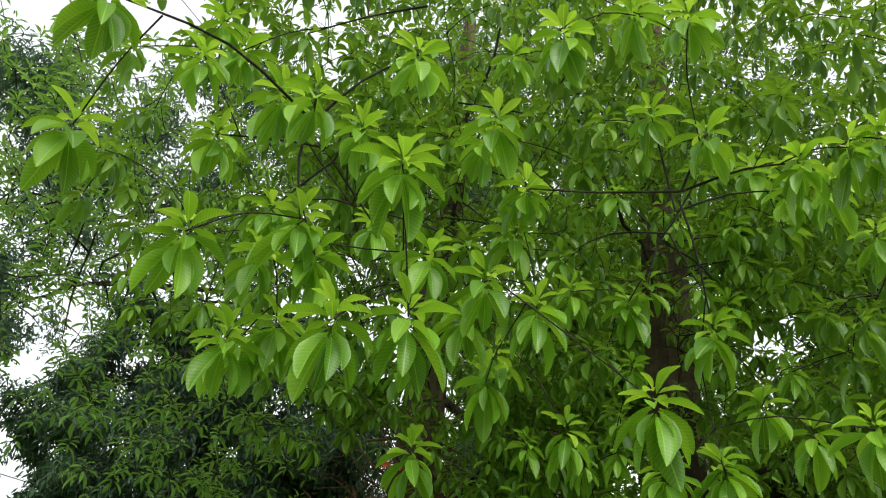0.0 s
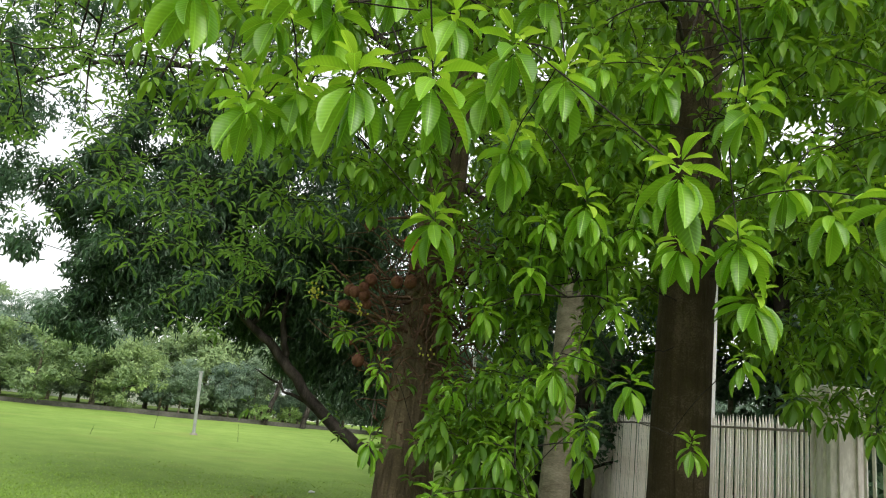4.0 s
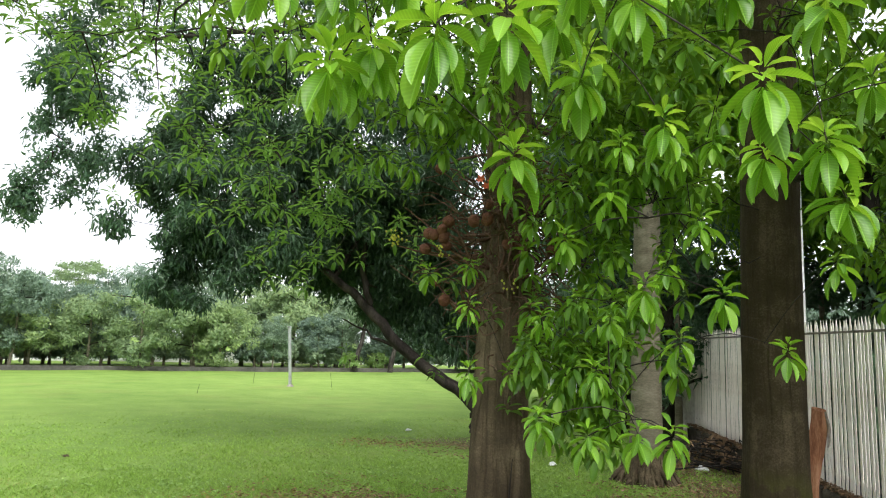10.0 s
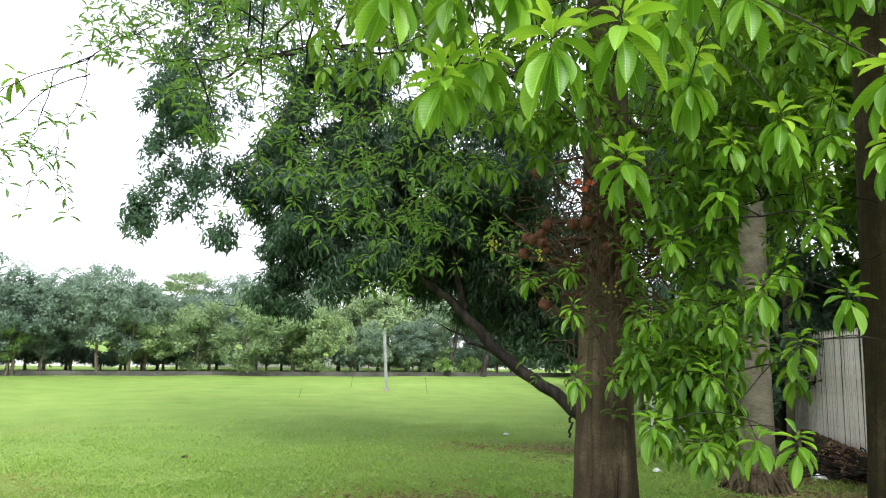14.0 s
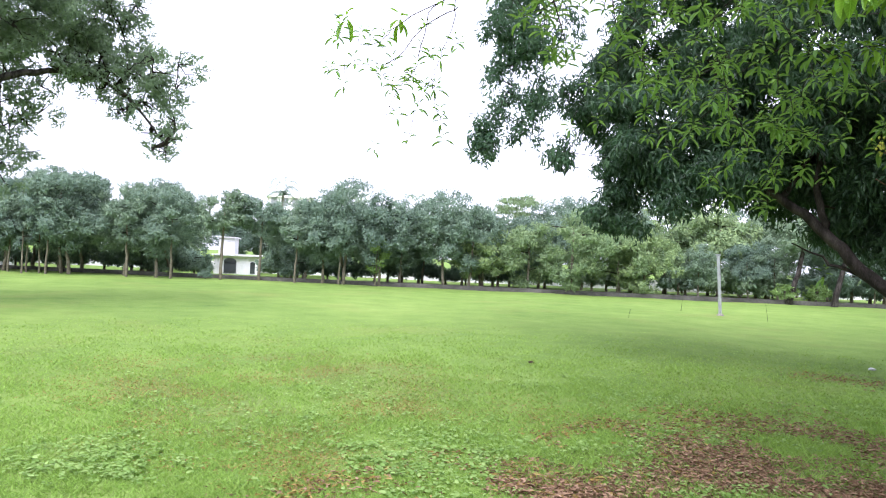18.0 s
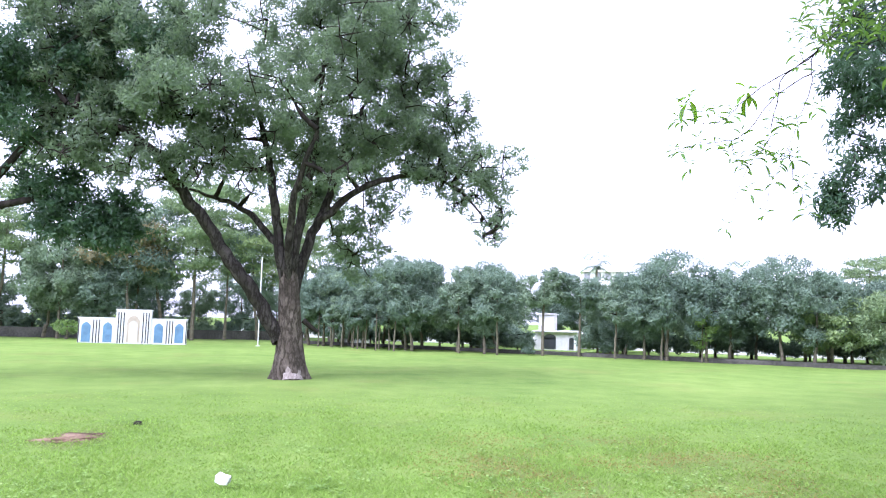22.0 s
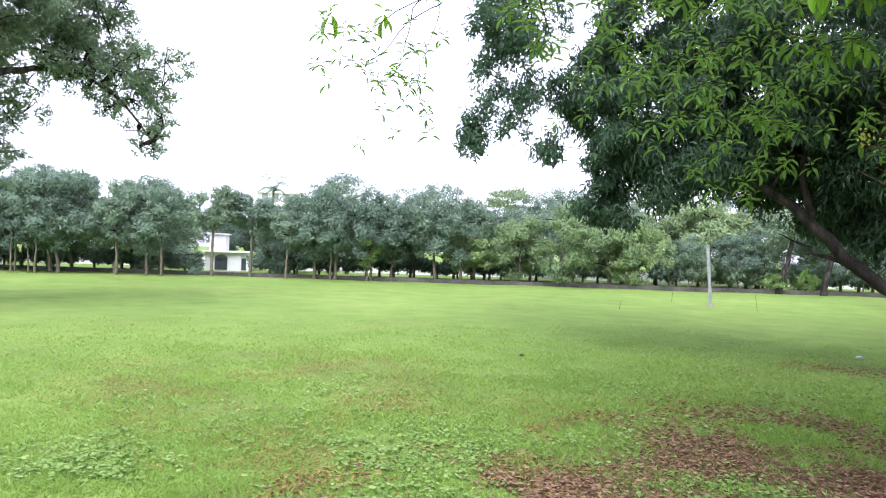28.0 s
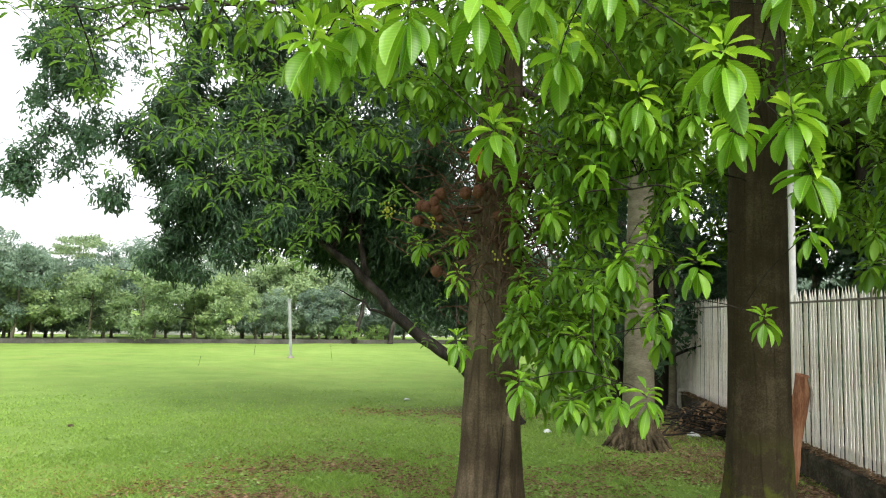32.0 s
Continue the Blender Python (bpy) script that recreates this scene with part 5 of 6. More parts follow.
    pts = [(b[0] + 0.4, b[1] + 0.02, -0.02), (b[0] + 0.31, b[1], 0.25), (b[0] + 0.33, b[1] - 0.04, 0.56)]
    V, F = tube(pts, [0.3, 0.24, 0.06], 16, 5, 0.012, 0.1)
    child("bare_scar", mesh_of("bare_scar", V, F, M_SCAR), t, "pale bare scar at the foot")
    V, F = tube([(b[0], b[1] + 0.3, 1.75), (b[0], b[1] + 0.62, 1.5), (b[0], b[1] + 0.78, 1.42)], [0.09, 0.07, 0.03], 8, 3)
    child("stub", mesh_of("stub", V, F, M_BARK_DARK), t, "short broken branch stub")


rain_tree()


def second_tree():
    b = (-22.3, -7.95, 0)
    t = empty("rain_tree", 0, 0, 0, 0, "dark leaning tree with drooping heavy foliage on the field", "tree", "broad trees on the field")
    main = limb_line(b, [(0, -0.1), (0.0, 0.8), (0.08, 2.0), (0.2, 3.1), (0.4, 4.0)])
    V, F = tube(main, [0.36, 0.3, 0.27, 0.27, 0.22], 14, 6, 0.02, 0.06)
    child("trunk", mesh_of("trunk", V, F, M_BARK_DARK), t)
    roots = []
    for pts, r in (([(0.3, 3.7), (1.0, 4.3), (2.4, 4.95), (3.9, 4.6)], [0.15, 0.12, 0.09, 0.03]), ([(0.4, 3.9), (0.45, 6), (1.2, 8.5)], [0.18, 0.13, 0.05]), ([(0.3, 3.6), (-1.2, 5.3), (-3, 7)], [0.16, 0.11, 0.04]), ([(0.4, 4.0), (1.9, 6.2), (3.2, 8.4)], [0.14, 0.1, 0.04])):
        line = limb_line(b, pts)
        V, F = tube(line, r, 10, 6, 0.03)
        child("limb", mesh_of("limb", V, F, M_BARK_DARK), t)
        roots.append(smooth_line(line, 6)[5:])
    x, y = b[0], b[1]
    blobs = lobes(26, (x, y + 1.2, 8.6), (3.0, 3.4, 2.6), 1.05) + lobes(9, (x + 0.4, y + 4.0, 4.4), (0.9, 1.0, 0.7), 0.5) + lobes(6, (x, y + 3.0, 5.4), (1, 1.6, 0.5), 0.6) + lobes(8, (x, y - 1.5, 6.4), (1.5, 1.6, 1.2), 0.8) + lobes(5, (x + 0.3, y + 5.2, 4.3), (0.6, 0.8, 0.4), 0.35) + lobes(16, (x, y + 4.6, 9.4), (1.8, 1.8, 2.2), 0.9) + lobes(8, (x + 0.2, y + 3.4, 6.4), (1.0, 1.4, 0.6), 0.5) + lobes(12, (x + 0.2, y + 3.0, 4.35), (0.7, 0.75, 0.7), 0.42)
    blobs += lobes(18, (x + 0.4, y + 4.1, 4.5), (0.7, 0.95, 0.75), 0.46)
    V, F = branch_web(np.concatenate(roots), [q[0] for q in blobs], 0.05, 0.012, 0.05)
    child("branch_web", mesh_of("branch_web", V, F, M_BARK_DARK), t, kind="stuff")
    child("crown", crown_mesh("crown", tufts(blobs, 7, 0.46), 76000, 0.15, M_LEAF_DARK_HAZED, CARD, 0.3, 0.06, (0.45, 0.75), 0.25), t, kind="stuff")


second_tree()


# ---- prayer wall ----
def prayer_wall():
    w = empty("prayer_wall", -47.6, -5.5, 0, 88, "white prayer wall with blue arched panels and dark stripes", "wall")
    def slab(name, x0, x1, z1, mat=M_WHITE, y0=-0.15, y1=0.15, z0=-0.05, label=""):
        return boxed(name, mat, w, (x0, y0, z0, x1, y1, z1), 0.01, label)
    slab("wing", -3.1, -1.0, 1.5)
    slab("wing", 1.0, 3.1, 1.5)
    slab("centre", -1.0, 1.0, 2.02, y0=-0.22, y1=0.22)
    slab("coping", -3.14, -1.0, 1.56, y0=-0.18, y1=0.18, z0=1.5)
    slab("coping", 1.0, 3.14, 1.56, y0=-0.18, y1=0.18, z0=1.5)
    slab("coping", -1.04, 1.04, 2.09, y0=-0.25, y1=0.25, z0=2.02)
    def arch(name, xc, half, z1, y, mat, label):
        bm = bmesh.new()
        out = [(-half, 0.08), (half, 0.08), (half, z1 - half * 0.9), (half * 0.6, z1 - half * 0.35), (0, z1), (-half * 0.6, z1 - half * 0.35), (-half, z1 - half * 0.9)]
        f = bm.faces.new([bm.verts.new((xc + a, y, c)) for a, c in out])
        r = bmesh.ops.extrude_face_region(bm, geom=[f])
        bmesh.ops.translate(bm, verts=[v for v in r["geom"] if isinstance(v, bmesh.types.BMVert)], vec=(0, -0.02, 0))
        bmesh.ops.recalc_face_normals(bm, faces=bm.faces)
        return part(name, bm, mat, w, label)
    for xc in (-2.65, -1.45, 1.45, 2.65):
        arch("arch_panel", xc, 0.25, 1.28, -0.151, M_BLUE, "blue pointed-arch panel")
    arch("niche_surround", 0, 0.36, 1.75, -0.221, M_NICHE, "cream pointed-arch niche")
    arch("niche", 0, 0.25, 1.42, -0.243, M_CREAM, "")
    for x in (-2.25, -2.08, -1.92, -0.86, -0.72, -0.55, 0.55, 0.72, 0.86, 1.92, 2.08, 2.25, -3.06, 3.06):
        top, yy = (1.9, -0.221) if abs(x) < 1 else (1.42, -0.151)
        boxed("stripe", M_BLACK, w, (x - 0.03, yy - 0.012, 0.03, x + 0.03, yy, top), 0.0, "dark vertical stripe")


prayer_wall()


# ---- white buildings beyond the trees ----
def house():
    h = empty("white_house", -46.3, 22.0, 0, 60, "small white house with a ledge and arched doorway", "house")
    boxed("wall", M_WHITE, h, (-1.0, 0, -0.1, 2.0, 4.5, 1.25), 0.02)
    boxed("upper_wall", M_WHITE, h, (-0.75, 0.5, 1.35, 0.35, 4.2, 2.5), 0.02)
    boxed("ledge", M_WHITE, h, (-1.15, -0.3, 1.25, 2.15, 4.7, 1.35), 0.02)
    boxed("roof", M_WHITE, h, (-0.9, 0.35, 2.5, 0.5, 4.35, 2.58), 0.02)
    for x in (-0.85, 1.3, 1.88):
        boxed("pilaster", M_WHITE, h, (x - 0.09, -0.06, -0.1, x + 0.09, -0.003, 1.25), 0.01)
    for x, wd, ht in ((0.1, 0.42, 1.0), (1.62, 0.16, 0.85)):
        bm = bmesh.new()
        box(bm, x - wd, -0.03, 0.05, x + wd, 0.05, ht - wd * 0.3)
        bmesh.ops.create_cone(bm, cap_ends=True, segments=20, radius1=wd, radius2=wd, depth=0.08, matrix=Matrix.Translation((x, 0.01, ht - wd * 0.3)) @ Matrix.Rotation(math.pi / 2, 4, "X") @ Matrix.Diagonal((1, 0.55, 1, 1)))
        part("doorway", bm, M_GLASSDARK, h, "dark arched doorway")
    bm = box(bmesh.new(), -0.42, 0.44, 1.7, 0.0, 0.498, 2.15, 0.01)
    part("window", bm, M_WHITE, h)


house()


def gate_house():
    g = empty("gate_house", -55.2, 9.6, 0, 80, "small white gate house with grey gate pillar", "house")
    boxed("wall", M_WHITE, g, (-1.2, 0, -0.1, 1.2, 2, 2.2), 0.02)
    boxed("roof", M_WHITE, g, (-1.4, -0.3, 2.2, 1.4, 2.2, 2.4), 0.02)
    boxed("window", M_GLASSDARK, g, (-0.3, -0.02, 0.9, 0.4, 0.04, 1.6))
    boxed("gate_pillar", M_STONE, g, (-2.0, -1.2, -0.1, -1.5, -0.7, 1.9), 0.02)


gate_house()


def tower_block():
    t = empty("apartment_block", -97, 56, 0, 60, "pale many-storeyed apartment block behind the treetops", "building")
    boxed("wall", M_WHITE, t, (-3.2, 0, -0.2, 3.4, 10, 10.1))
    boxed("roof", M_CREAM, t, (-3.5, -0.4, 10.1, 3.7, 10.4, 10.4))
    boxed("stair_head", M_WHITE, t, (-2.6, 2, 10.4, -0.4, 6, 11.0))
    for k in range(3):
        for i in range(4):
            boxed("window", M_WINDOWFAR, t, (-2.8 + i * 1.6, -0.06, 3.4 + k * 2.7, -1.9 + i * 1.6, 0.02, 4.8 + k * 2.7))


tower_block()


# ---- rows of park trees round the field ----
def park_tree(label, height, width, stem, leaves, size, mat, nlobes, group, lean=0.0, flat=0.75, thick=1.0):
    t = empty("park_tree", 0, 0, 0, 0, label, "tree", group)
    pts = [(0, 0, -0.1), (lean * 0.4, 0, stem * 0.6), (lean, 0, stem), (lean * 1.3, 0, height * 0.75)]
    V, F = tube(pts, [thick * q for q in (0.13, 0.1, 0.085, 0.045)], 8, 4, 0.015)
    child("trunk", mesh_of("trunk", V, F, M_BARK_PALE), t)
    zc = stem + (height - stem) * 0.5
    blobs = []
    for c in in_ball(int(nlobes * 1.7), (lean, 0, zc), (width * 0.43, width * 0.43, (height - stem) * 0.45), 0.3):
        q = width * rng.uniform(0.085, 0.155)
        blobs.append((tuple(c), (q * (1.75 - flat), q * (1.75 - flat), q * flat)))
    V, F = branch_web(np.array(smooth_line(pts, 6)[10:]), [q[0] for q in blobs[::3]], 0.04, 0.01)
    child("branch_web", mesh_of("branch_web", V, F, M_BARK_DARK), t, kind="stuff")
    child("crown", crown_mesh("crown", blobs, leaves, size, mat, CARD, 0.1, 0.5, (0.5, 0.8), 0.2), t, kind="stuff")
    return t


ROW = "row of dark trees along the field edge"
ROUND = "row of round bushy trees"
BACK = "tall trees behind the field"
DARK_LABEL, ROUND_LABEL, BACK_LABEL = "dark green park tree with a dense rounded crown", "low round mango tree with pale new leaf tips", "tall thin-crowned tree at the far field edge"
dark_kinds = [park_tree(DARK_LABEL, 6.0 + 0.35 * i, 4.9 + 0.3 * i, 1.1 + 0.2 * i, 13500, 0.19, M_LEAF_FAR_HAZED, 26, ROW, 0.2 * (i - 1)) for i in range(4)]
round_kinds = [park_tree(ROUND_LABEL, 3.9 + 0.35 * i, 3.9 + 0.3 * i, 0.45, 9000, 0.175, M_LEAF_LIGHT_HAZED, 24, ROUND) for i in range(3)]
back_kinds = [park_tree(BACK_LABEL, 9.5 + i, 6.8, 3.2, 13000, 0.19, (M_LEAF_FAR_HAZED, M_LEAF_LIGHT_HAZED, M_LEAF_LIGHT_HAZED)[i], 22, BACK, 0.5 - 0.4 * i, 0.4) for i in range(3)]
high_kind = park_tree("slim dark tree with a bare stem and high crown", 5.1, 3.3, 2.7, 6500, 0.17, M_LEAF_FAR_HAZED, 16, ROW, 0.1, 0.75, 0.75)
lime_kind = park_tree("slim young tree with light green leaves", 3.0, 1.8, 0.7, 3500, 0.11, M_LEAF_LIME, 14, "young trees along the field edge", 0.05, 0.75, 0.5)
sapling_kind = park_tree("thin young tree with a bare brown stem", 3.3, 1.7, 1.5, 3000, 0.13, M_LEAF_FAR_HAZED, 10, "young trees along the field edge", 0.05, 0.75, 0.45)
dry_kind = park_tree("thin-crowned tree with drying yellowish leaves", 8.5, 5.5, 3.0, 3500, 0.26, M_LEAF_DRY, 16, BACK, 0.3)
bush_kind = park_tree("small lime-green bush at the field edge", 1.3, 1.7, 0.2, 1500, 0.13, M_LEAF_LIME, 9, "bushes at the field edge")

shrub_kind = park_tree("dense dark green shrub under the trees", 1.9, 3.2, 0.1, 3000, 0.2, M_LEAF_FAR_HAZED, 12, "shrubs under the trees")
used = set()


def stand(kind, x, y, scale=1.0):
    m = pose(x, y, -0.02, 0, 0, rng.uniform(0, 360)) @ Matrix.Scale(scale, 4)
    if kind.name not in used:
        used.add(kind.name)
        kind.matrix_world = m
        return kind
    ob = copy_thing(kind, Matrix.Identity(4))
    ob.matrix_world = m
    return ob


# shrubs added behind the bars to stand for the shadow in the gaps
gap_shrub_kind = park_tree("dense dark shrub added to darken the fence gaps", 1.95, 1.7, 0.1, 2600, 0.15, M_LEAF_DARK_HAZED, 7, "hedge behind the fence")
for i in range(13):
    a = fence_point(0.6 + i * 1.15)
    stand(gap_shrub_kind, a.x + 1.15 + rng.normal(0, 0.1), a.y, rng.uniform(0.9, 1.1))
tall_shrub = park_tree("tall dark shrub growing by the fence", 4.4, 3.3, 0.2, 6500, 0.15, M_LEAF_DARK_HAZED, 20, "tall shrubs by the fence")
for i in range(9):
    a = fence_point(4.5 + i * 1.9)
    stand(tall_shrub, a.x + 3.0 + rng.normal(0, 0.3), a.y, rng.uniform(0.9, 1.15))
for x, y, k in ((-1.3, 20.6, 2.0), (0.2, 19.4, 1.8), (1.0, 18.2, 2.1), (-2.6, 23.0, 2.2), (0.6, 23.4, 2.4), (-0.6, 25.0, 2.6), (0.95, 15.3, 2.2), (0.4, 16.8, 2.3)):
    stand(tall_shrub, x, y, k * 0.45)

EDGE_A, EDGE_B = np.array([-48.5, 8.5]), np.array([-11.5, 45.5])
edge_way = unit(EDGE_B - EDGE_A)
edge_side = np.array([-edge_way[1], edge_way[0]])


def edge_point(s, out):
    p = EDGE_A + edge_way * s + edge_side * out
    return p[0], p[1]


def house_gap(x, y, half):
    """Whether a tree at x, y would stand before the white house."""
    return abs(math.degrees(math.atan2(-x - 0.5, y + 0.4)) - 63.3) < half


def edge_out(s):
    """How far the front row stands off the straight edge line."""
    return float(np.interp(s, [-4, 4, 12, 20, 28, 45], [-2.0, -2.6, -2.2, -1.0, 0.5, 0.3]))


for i in range(19):
    s = -3.5 + i * 1.75 + rng.normal(0, 0.45)
    x, y = edge_point(s, edge_out(s) + 0.5 + rng.normal(0, 0.5))
    if not house_gap(x, y, 3.3):
        stand(dark_kinds[int(rng.integers(4))], x, y, rng.uniform(0.8, 0.92) if s < 9 else rng.uniform(0.74, 0.86))
for i in range(15):
    s = -2 + i * 2.3 + rng.normal(0, 0.5)
    x, y = edge_point(s, edge_out(s) + 4.0 + rng.normal(0, 0.8))
    if not house_gap(x, y, 3.8):
        stand(dark_kinds[int(rng.integers(4))], x, y, rng.uniform(0.9, 1.0) if s < 9 else rng.uniform(0.76, 0.84))
for i in range(12):
    s = -0.6 + i * 0.55 + rng.normal(0, 0.12)
    x, y = edge_point(s, edge_out(s) - 1.0 + rng.normal(0, 0.3))
    stand(sapling_kind, x, y, rng.uniform(0.8, 1.1))
for s, k in ((9.2, 1.3), (11.6, 1.3), (18.2, 1.2), (20.6, 1.1)):
    x, y = edge_point(s, edge_out(s) - 0.3)
    stand(sapling_kind, x, y, k)
stand(high_kind, *edge_point(14.0, -1.5))
stand(high_kind, *edge_point(15.9, -0.6), 0.96)
stand(lime_kind, *edge_point(22.6, -0.9))
for i in range(12):
    x, y = edge_point(-2 + i * 3.2 + rng.normal(0, 0.5), 19 + rng.normal(0, 0.8))
    stand(dark_kinds[int(rng.integers(4))], x, y, rng.uniform(0.76, 0.86))
for i in range(40):
    s = -4 + i * 1.5 + rng.normal(0, 0.4)
    x, y = edge_point(s, edge_out(s) + 6.0 + rng.normal(0, 0.7))
    if not house_gap(x, y, 1.9):
        stand(shrub_kind, x, y, rng.uniform(0.7, 1.15))
for s, o, k in ((7.2, 3.2, 0.8), (8.6, 2.0, 0.5), (9.3, 1.0, 0.42), (11.2, 2.4, 0.6), (17.4, 2.2, 0.75), (13.2, -1.6, 0.3), (6.0, 6.0, 1.0), (15.8, 5.2, 1.0), (7.4, 9.5, 1.1), (16.4, 8.5, 1.2)):
    stand(shrub_kind, *edge_point(s, o), k)
for s, o, k in ((6.0, 12.8, 0.9), (9.0, 15.5, 0.8), (12.2, 15.8, 0.8), (15.5, 14.5, 0.78), (18.4, 13.0, 0.78)):
    stand(dark_kinds[int(10 * s) % 4], *edge_point(s, o), k)
for i in range(9):
    stand(shrub_kind, *edge_point(44 + i * 2.2, 2.6 + rng.normal(0, 0.4)), rng.uniform(0.9, 1.2))
for i in range(20):
    stand(shrub_kind, -60.5 + rng.normal(0, 0.6), -30 + i * 2.0, rng.uniform(0.8, 1.3))
for i in range(10):
    x, y = edge_point(28.5 + i * 2.5 + rng.normal(0, 0.3), 0.8 + rng.normal(0, 0.4))
    stand(round_kinds[i % 3] if i < 5 else dark_kinds[i % 4], x, y, rng.uniform(0.88, 1.12) if i < 5 else rng.uniform(0.5, 0.62))
for i in range(9):
    x, y = edge_point(29 + i * 3.0 + rng.normal(0, 0.5), 5.5 + rng.normal(0, 1.0))
    stand((dark_kinds + round_kinds[:2])[i % 6], x, y, rng.uniform(0.75, 0.95) if i % 6 < 4 else 1.4)
for i in range(6):
    x, y = edge_point(31 + i * 4.0, 9 + rng.normal(0, 1))
    stand((back_kinds[1], dark_kinds[3], back_kinds[2])[i % 3], x, y, rng.uniform(0.6, 0.68) if i % 3 != 1 else 0.92)
for i in range(16):
    x, y = -56.5 + rng.normal(0, 1.2), -27 + i * 2.25 + rng.normal(0, 0.5)
    stand((back_kinds + back_kinds + dark_kinds)[i % 10], x, y, rng.uniform(1.0, 1.25))
for i in range(14):
    x, y = -63.5 + rng.normal(0, 1.2), -29 + i * 3.0 + rng.normal(0, 0.5)
    stand(dark_kinds[i % 4], x, y, rng.uniform(0.72, 0.88))
stand(dry_kind, -54.5, -6.6, 1.1)
stand(bush_kind, -53.5, -10.3, 1.1)
for s, o in ((45.5, -0.3), (47.5, 0.2)):
    x, y = edge_point(s, o)
    stand(bush_kind, x, y, rng.uniform(0.8, 1.2))
for i in range(9):
    stand(dark_kinds[i % 4], -9 + i * 2.6 + rng.normal(0, 0.4), 47 + rng.normal(0, 1.5), rng.uniform(0.8, 1.0))
for i in range(8):
    stand(shrub_kind, -9 + i * 2.3, 44.5 + rng.normal(0, 0.5), rng.uniform(0.9, 1.3))
for i in range(5):
    stand(dark_kinds[i % 4], -6.5 + i * 1.6, 31 + i * 2.4, 0.8)


def leaning_trunk(x, y, lean):
    t = empty("slanting_tree", x, y, 0, 0, "leaning tree trunk at the field edge, darkened for shade", "tree", "leaning trunks at the field edge")
    V, F = tube([(0, 0, -0.1), (lean * 0.5, 0, 1.1), (lean, 0.2, 2.4), (lean * 1.3, 0.3, 4.0)], [0.2, 0.14, 0.12, 0.08], 9, 4, 0.02)
    child("trunk", mesh_of("trunk", V, F, M_BARK_SHADED), t)
    child("crown", crown_mesh("crown", lobes(12, (lean * 1.3, 0.3, 4.2), (1.4, 1.2, 1.0), 0.7), 3000, 0.24, M_LEAF_FAR_HAZED, CARD, 0.1, 0.1), t, kind="stuff")


leaning_trunk(-14.0, 41.7, 0.45)
leaning_trunk(-15.9, 40.5, 0.5)


def palm(x, y, h, label="tall feather palm standing behind the tree row"):
    p = empty("palm", x, y, 0, rng.uniform(0, 360), label, "palm", "palms behind the tree row")
    V, F = tube([(0, 0, -0.1), (0.1, 0, h / 2), (0, 0, h)], [0.2, 0.15, 0.12], 8, 4)
    child("trunk", mesh_of("trunk", V, F, M_BARK_PALE), p)
    for k in range(26):
        a, el = k * 2.4, rng.uniform(0.0, 2.2)
        d = np.array([math.cos(a), math.sin(a), 0])
        ln = rng.uniform(1.3, 1.9)
        stem = [np.array([0, 0, h]), np.array([0, 0, h + ln * 0.45 * el]) + d * ln * 0.5, np.array([0, 0, h + ln * (0.5 * el - 0.35)]) + d * ln]
        C = smooth_line(stem, 16)
        T = unit(np.gradient(C, axis=0))
        side = unit(np.cross(T, [0, 0, 1.0]))
        P = np.concatenate([C, C])
        D = np.concatenate([side + T * 0.6 + (0, 0, -0.35), -side + T * 0.6 + (0, 0, -0.35)])
        L = np.tile(np.linspace(0.42, 0.2, len(C)) * ln * 0.7, 2)
        V, F, UV = leaf_cloud(CARD, P, D, np.tile([0, 0, 1.0], (len(P), 1)), L, L * 0.2)
        child("frond", mesh_of("frond", V, F, M_LEAF_FAR_HAZED, UV, False), p)


for px, py, ph in ((-69.9, 39.4, 8.4), (-66.8, 44.0, 7.8), (-64.3, 47.9, 8.2), (-62.3, 50.3, 7.6), (-60.5, 52.6, 7.9), (-46.5, 58.5, 7.6)):
    palm(px, py, ph - 0.35)


# low walls at the far edges
def far_wall(name, s0, s1, out, h, mat, label):
    x, y = edge_point(s0, out)
    w = boxed(name, mat, None, (0, 0, -0.1, s1 - s0, 0.25, h), 0.01)
    w.matrix_world = pose(x, y, 0, 0, 0, math.degrees(math.atan2(edge_way[1], edge_way[0])))
    return tagged(w, label, "wall", kind="structure")


far_wall("wall_far", -6, 66, -0.4, 0.22, M_WALLFAR, "low dark stained wall under the trees")
far_wall("wall_back", -30, 70, 13.2, 0.75, M_WHITE, "white compound wall behind the trees")
tagged(boxed("wall_west", M_WALLFAR, None, (-58.2, -45, -0.1, -58.0, 6, 0.7), 0.01), "low dark stained wall under the tall trees", "wall", kind="structure")


# ---- small things on the field ----
def steel_post():
    p = empty("steel_post", -12.9, 26.1, 0, 0, "upright galvanised steel post standing in the grass", "post")
    V, F = tube([(0, 0, -0.1), (-0.075, -0.03, 1.2), (-0.145, -0.06, 2.3)], [0.062, 0.062, 0.062], 14, 2)
    child("shaft", mesh_of("shaft", V, F, M_STEEL), p)
    boxed("cap", M_STEEL, p, (-0.215, -0.13, 2.29, -0.075, 0.01, 2.34), 0.01)
    V, F = tube([(0, 0, -0.03), (0, 0, 0.0), (0, 0, 0.06)], [0.16, 0.15, 0.08], 12, 2)
    child("footing", mesh_of("footing", V, F, M_STONE), p)


steel_post()


def stake(x, y, h, lean):
    s = empty("thin_stake", x, y, 0, 0, "thin dark stake stuck in the grass", "stake", "thin stakes on the field")
    V, F = tube([(0, 0, -0.05), (lean * 0.5, 0, h * 0.5), (lean, 0, h)], [0.006, 0.005, 0.004], 6, 3)
    child("stick", mesh_of("stick", V, F, M_BARK_DARK), s)


stake(-13.4, 20.5, 0.3, 0.08)
stake(-14.6, 26.2, 0.9, 0.12)
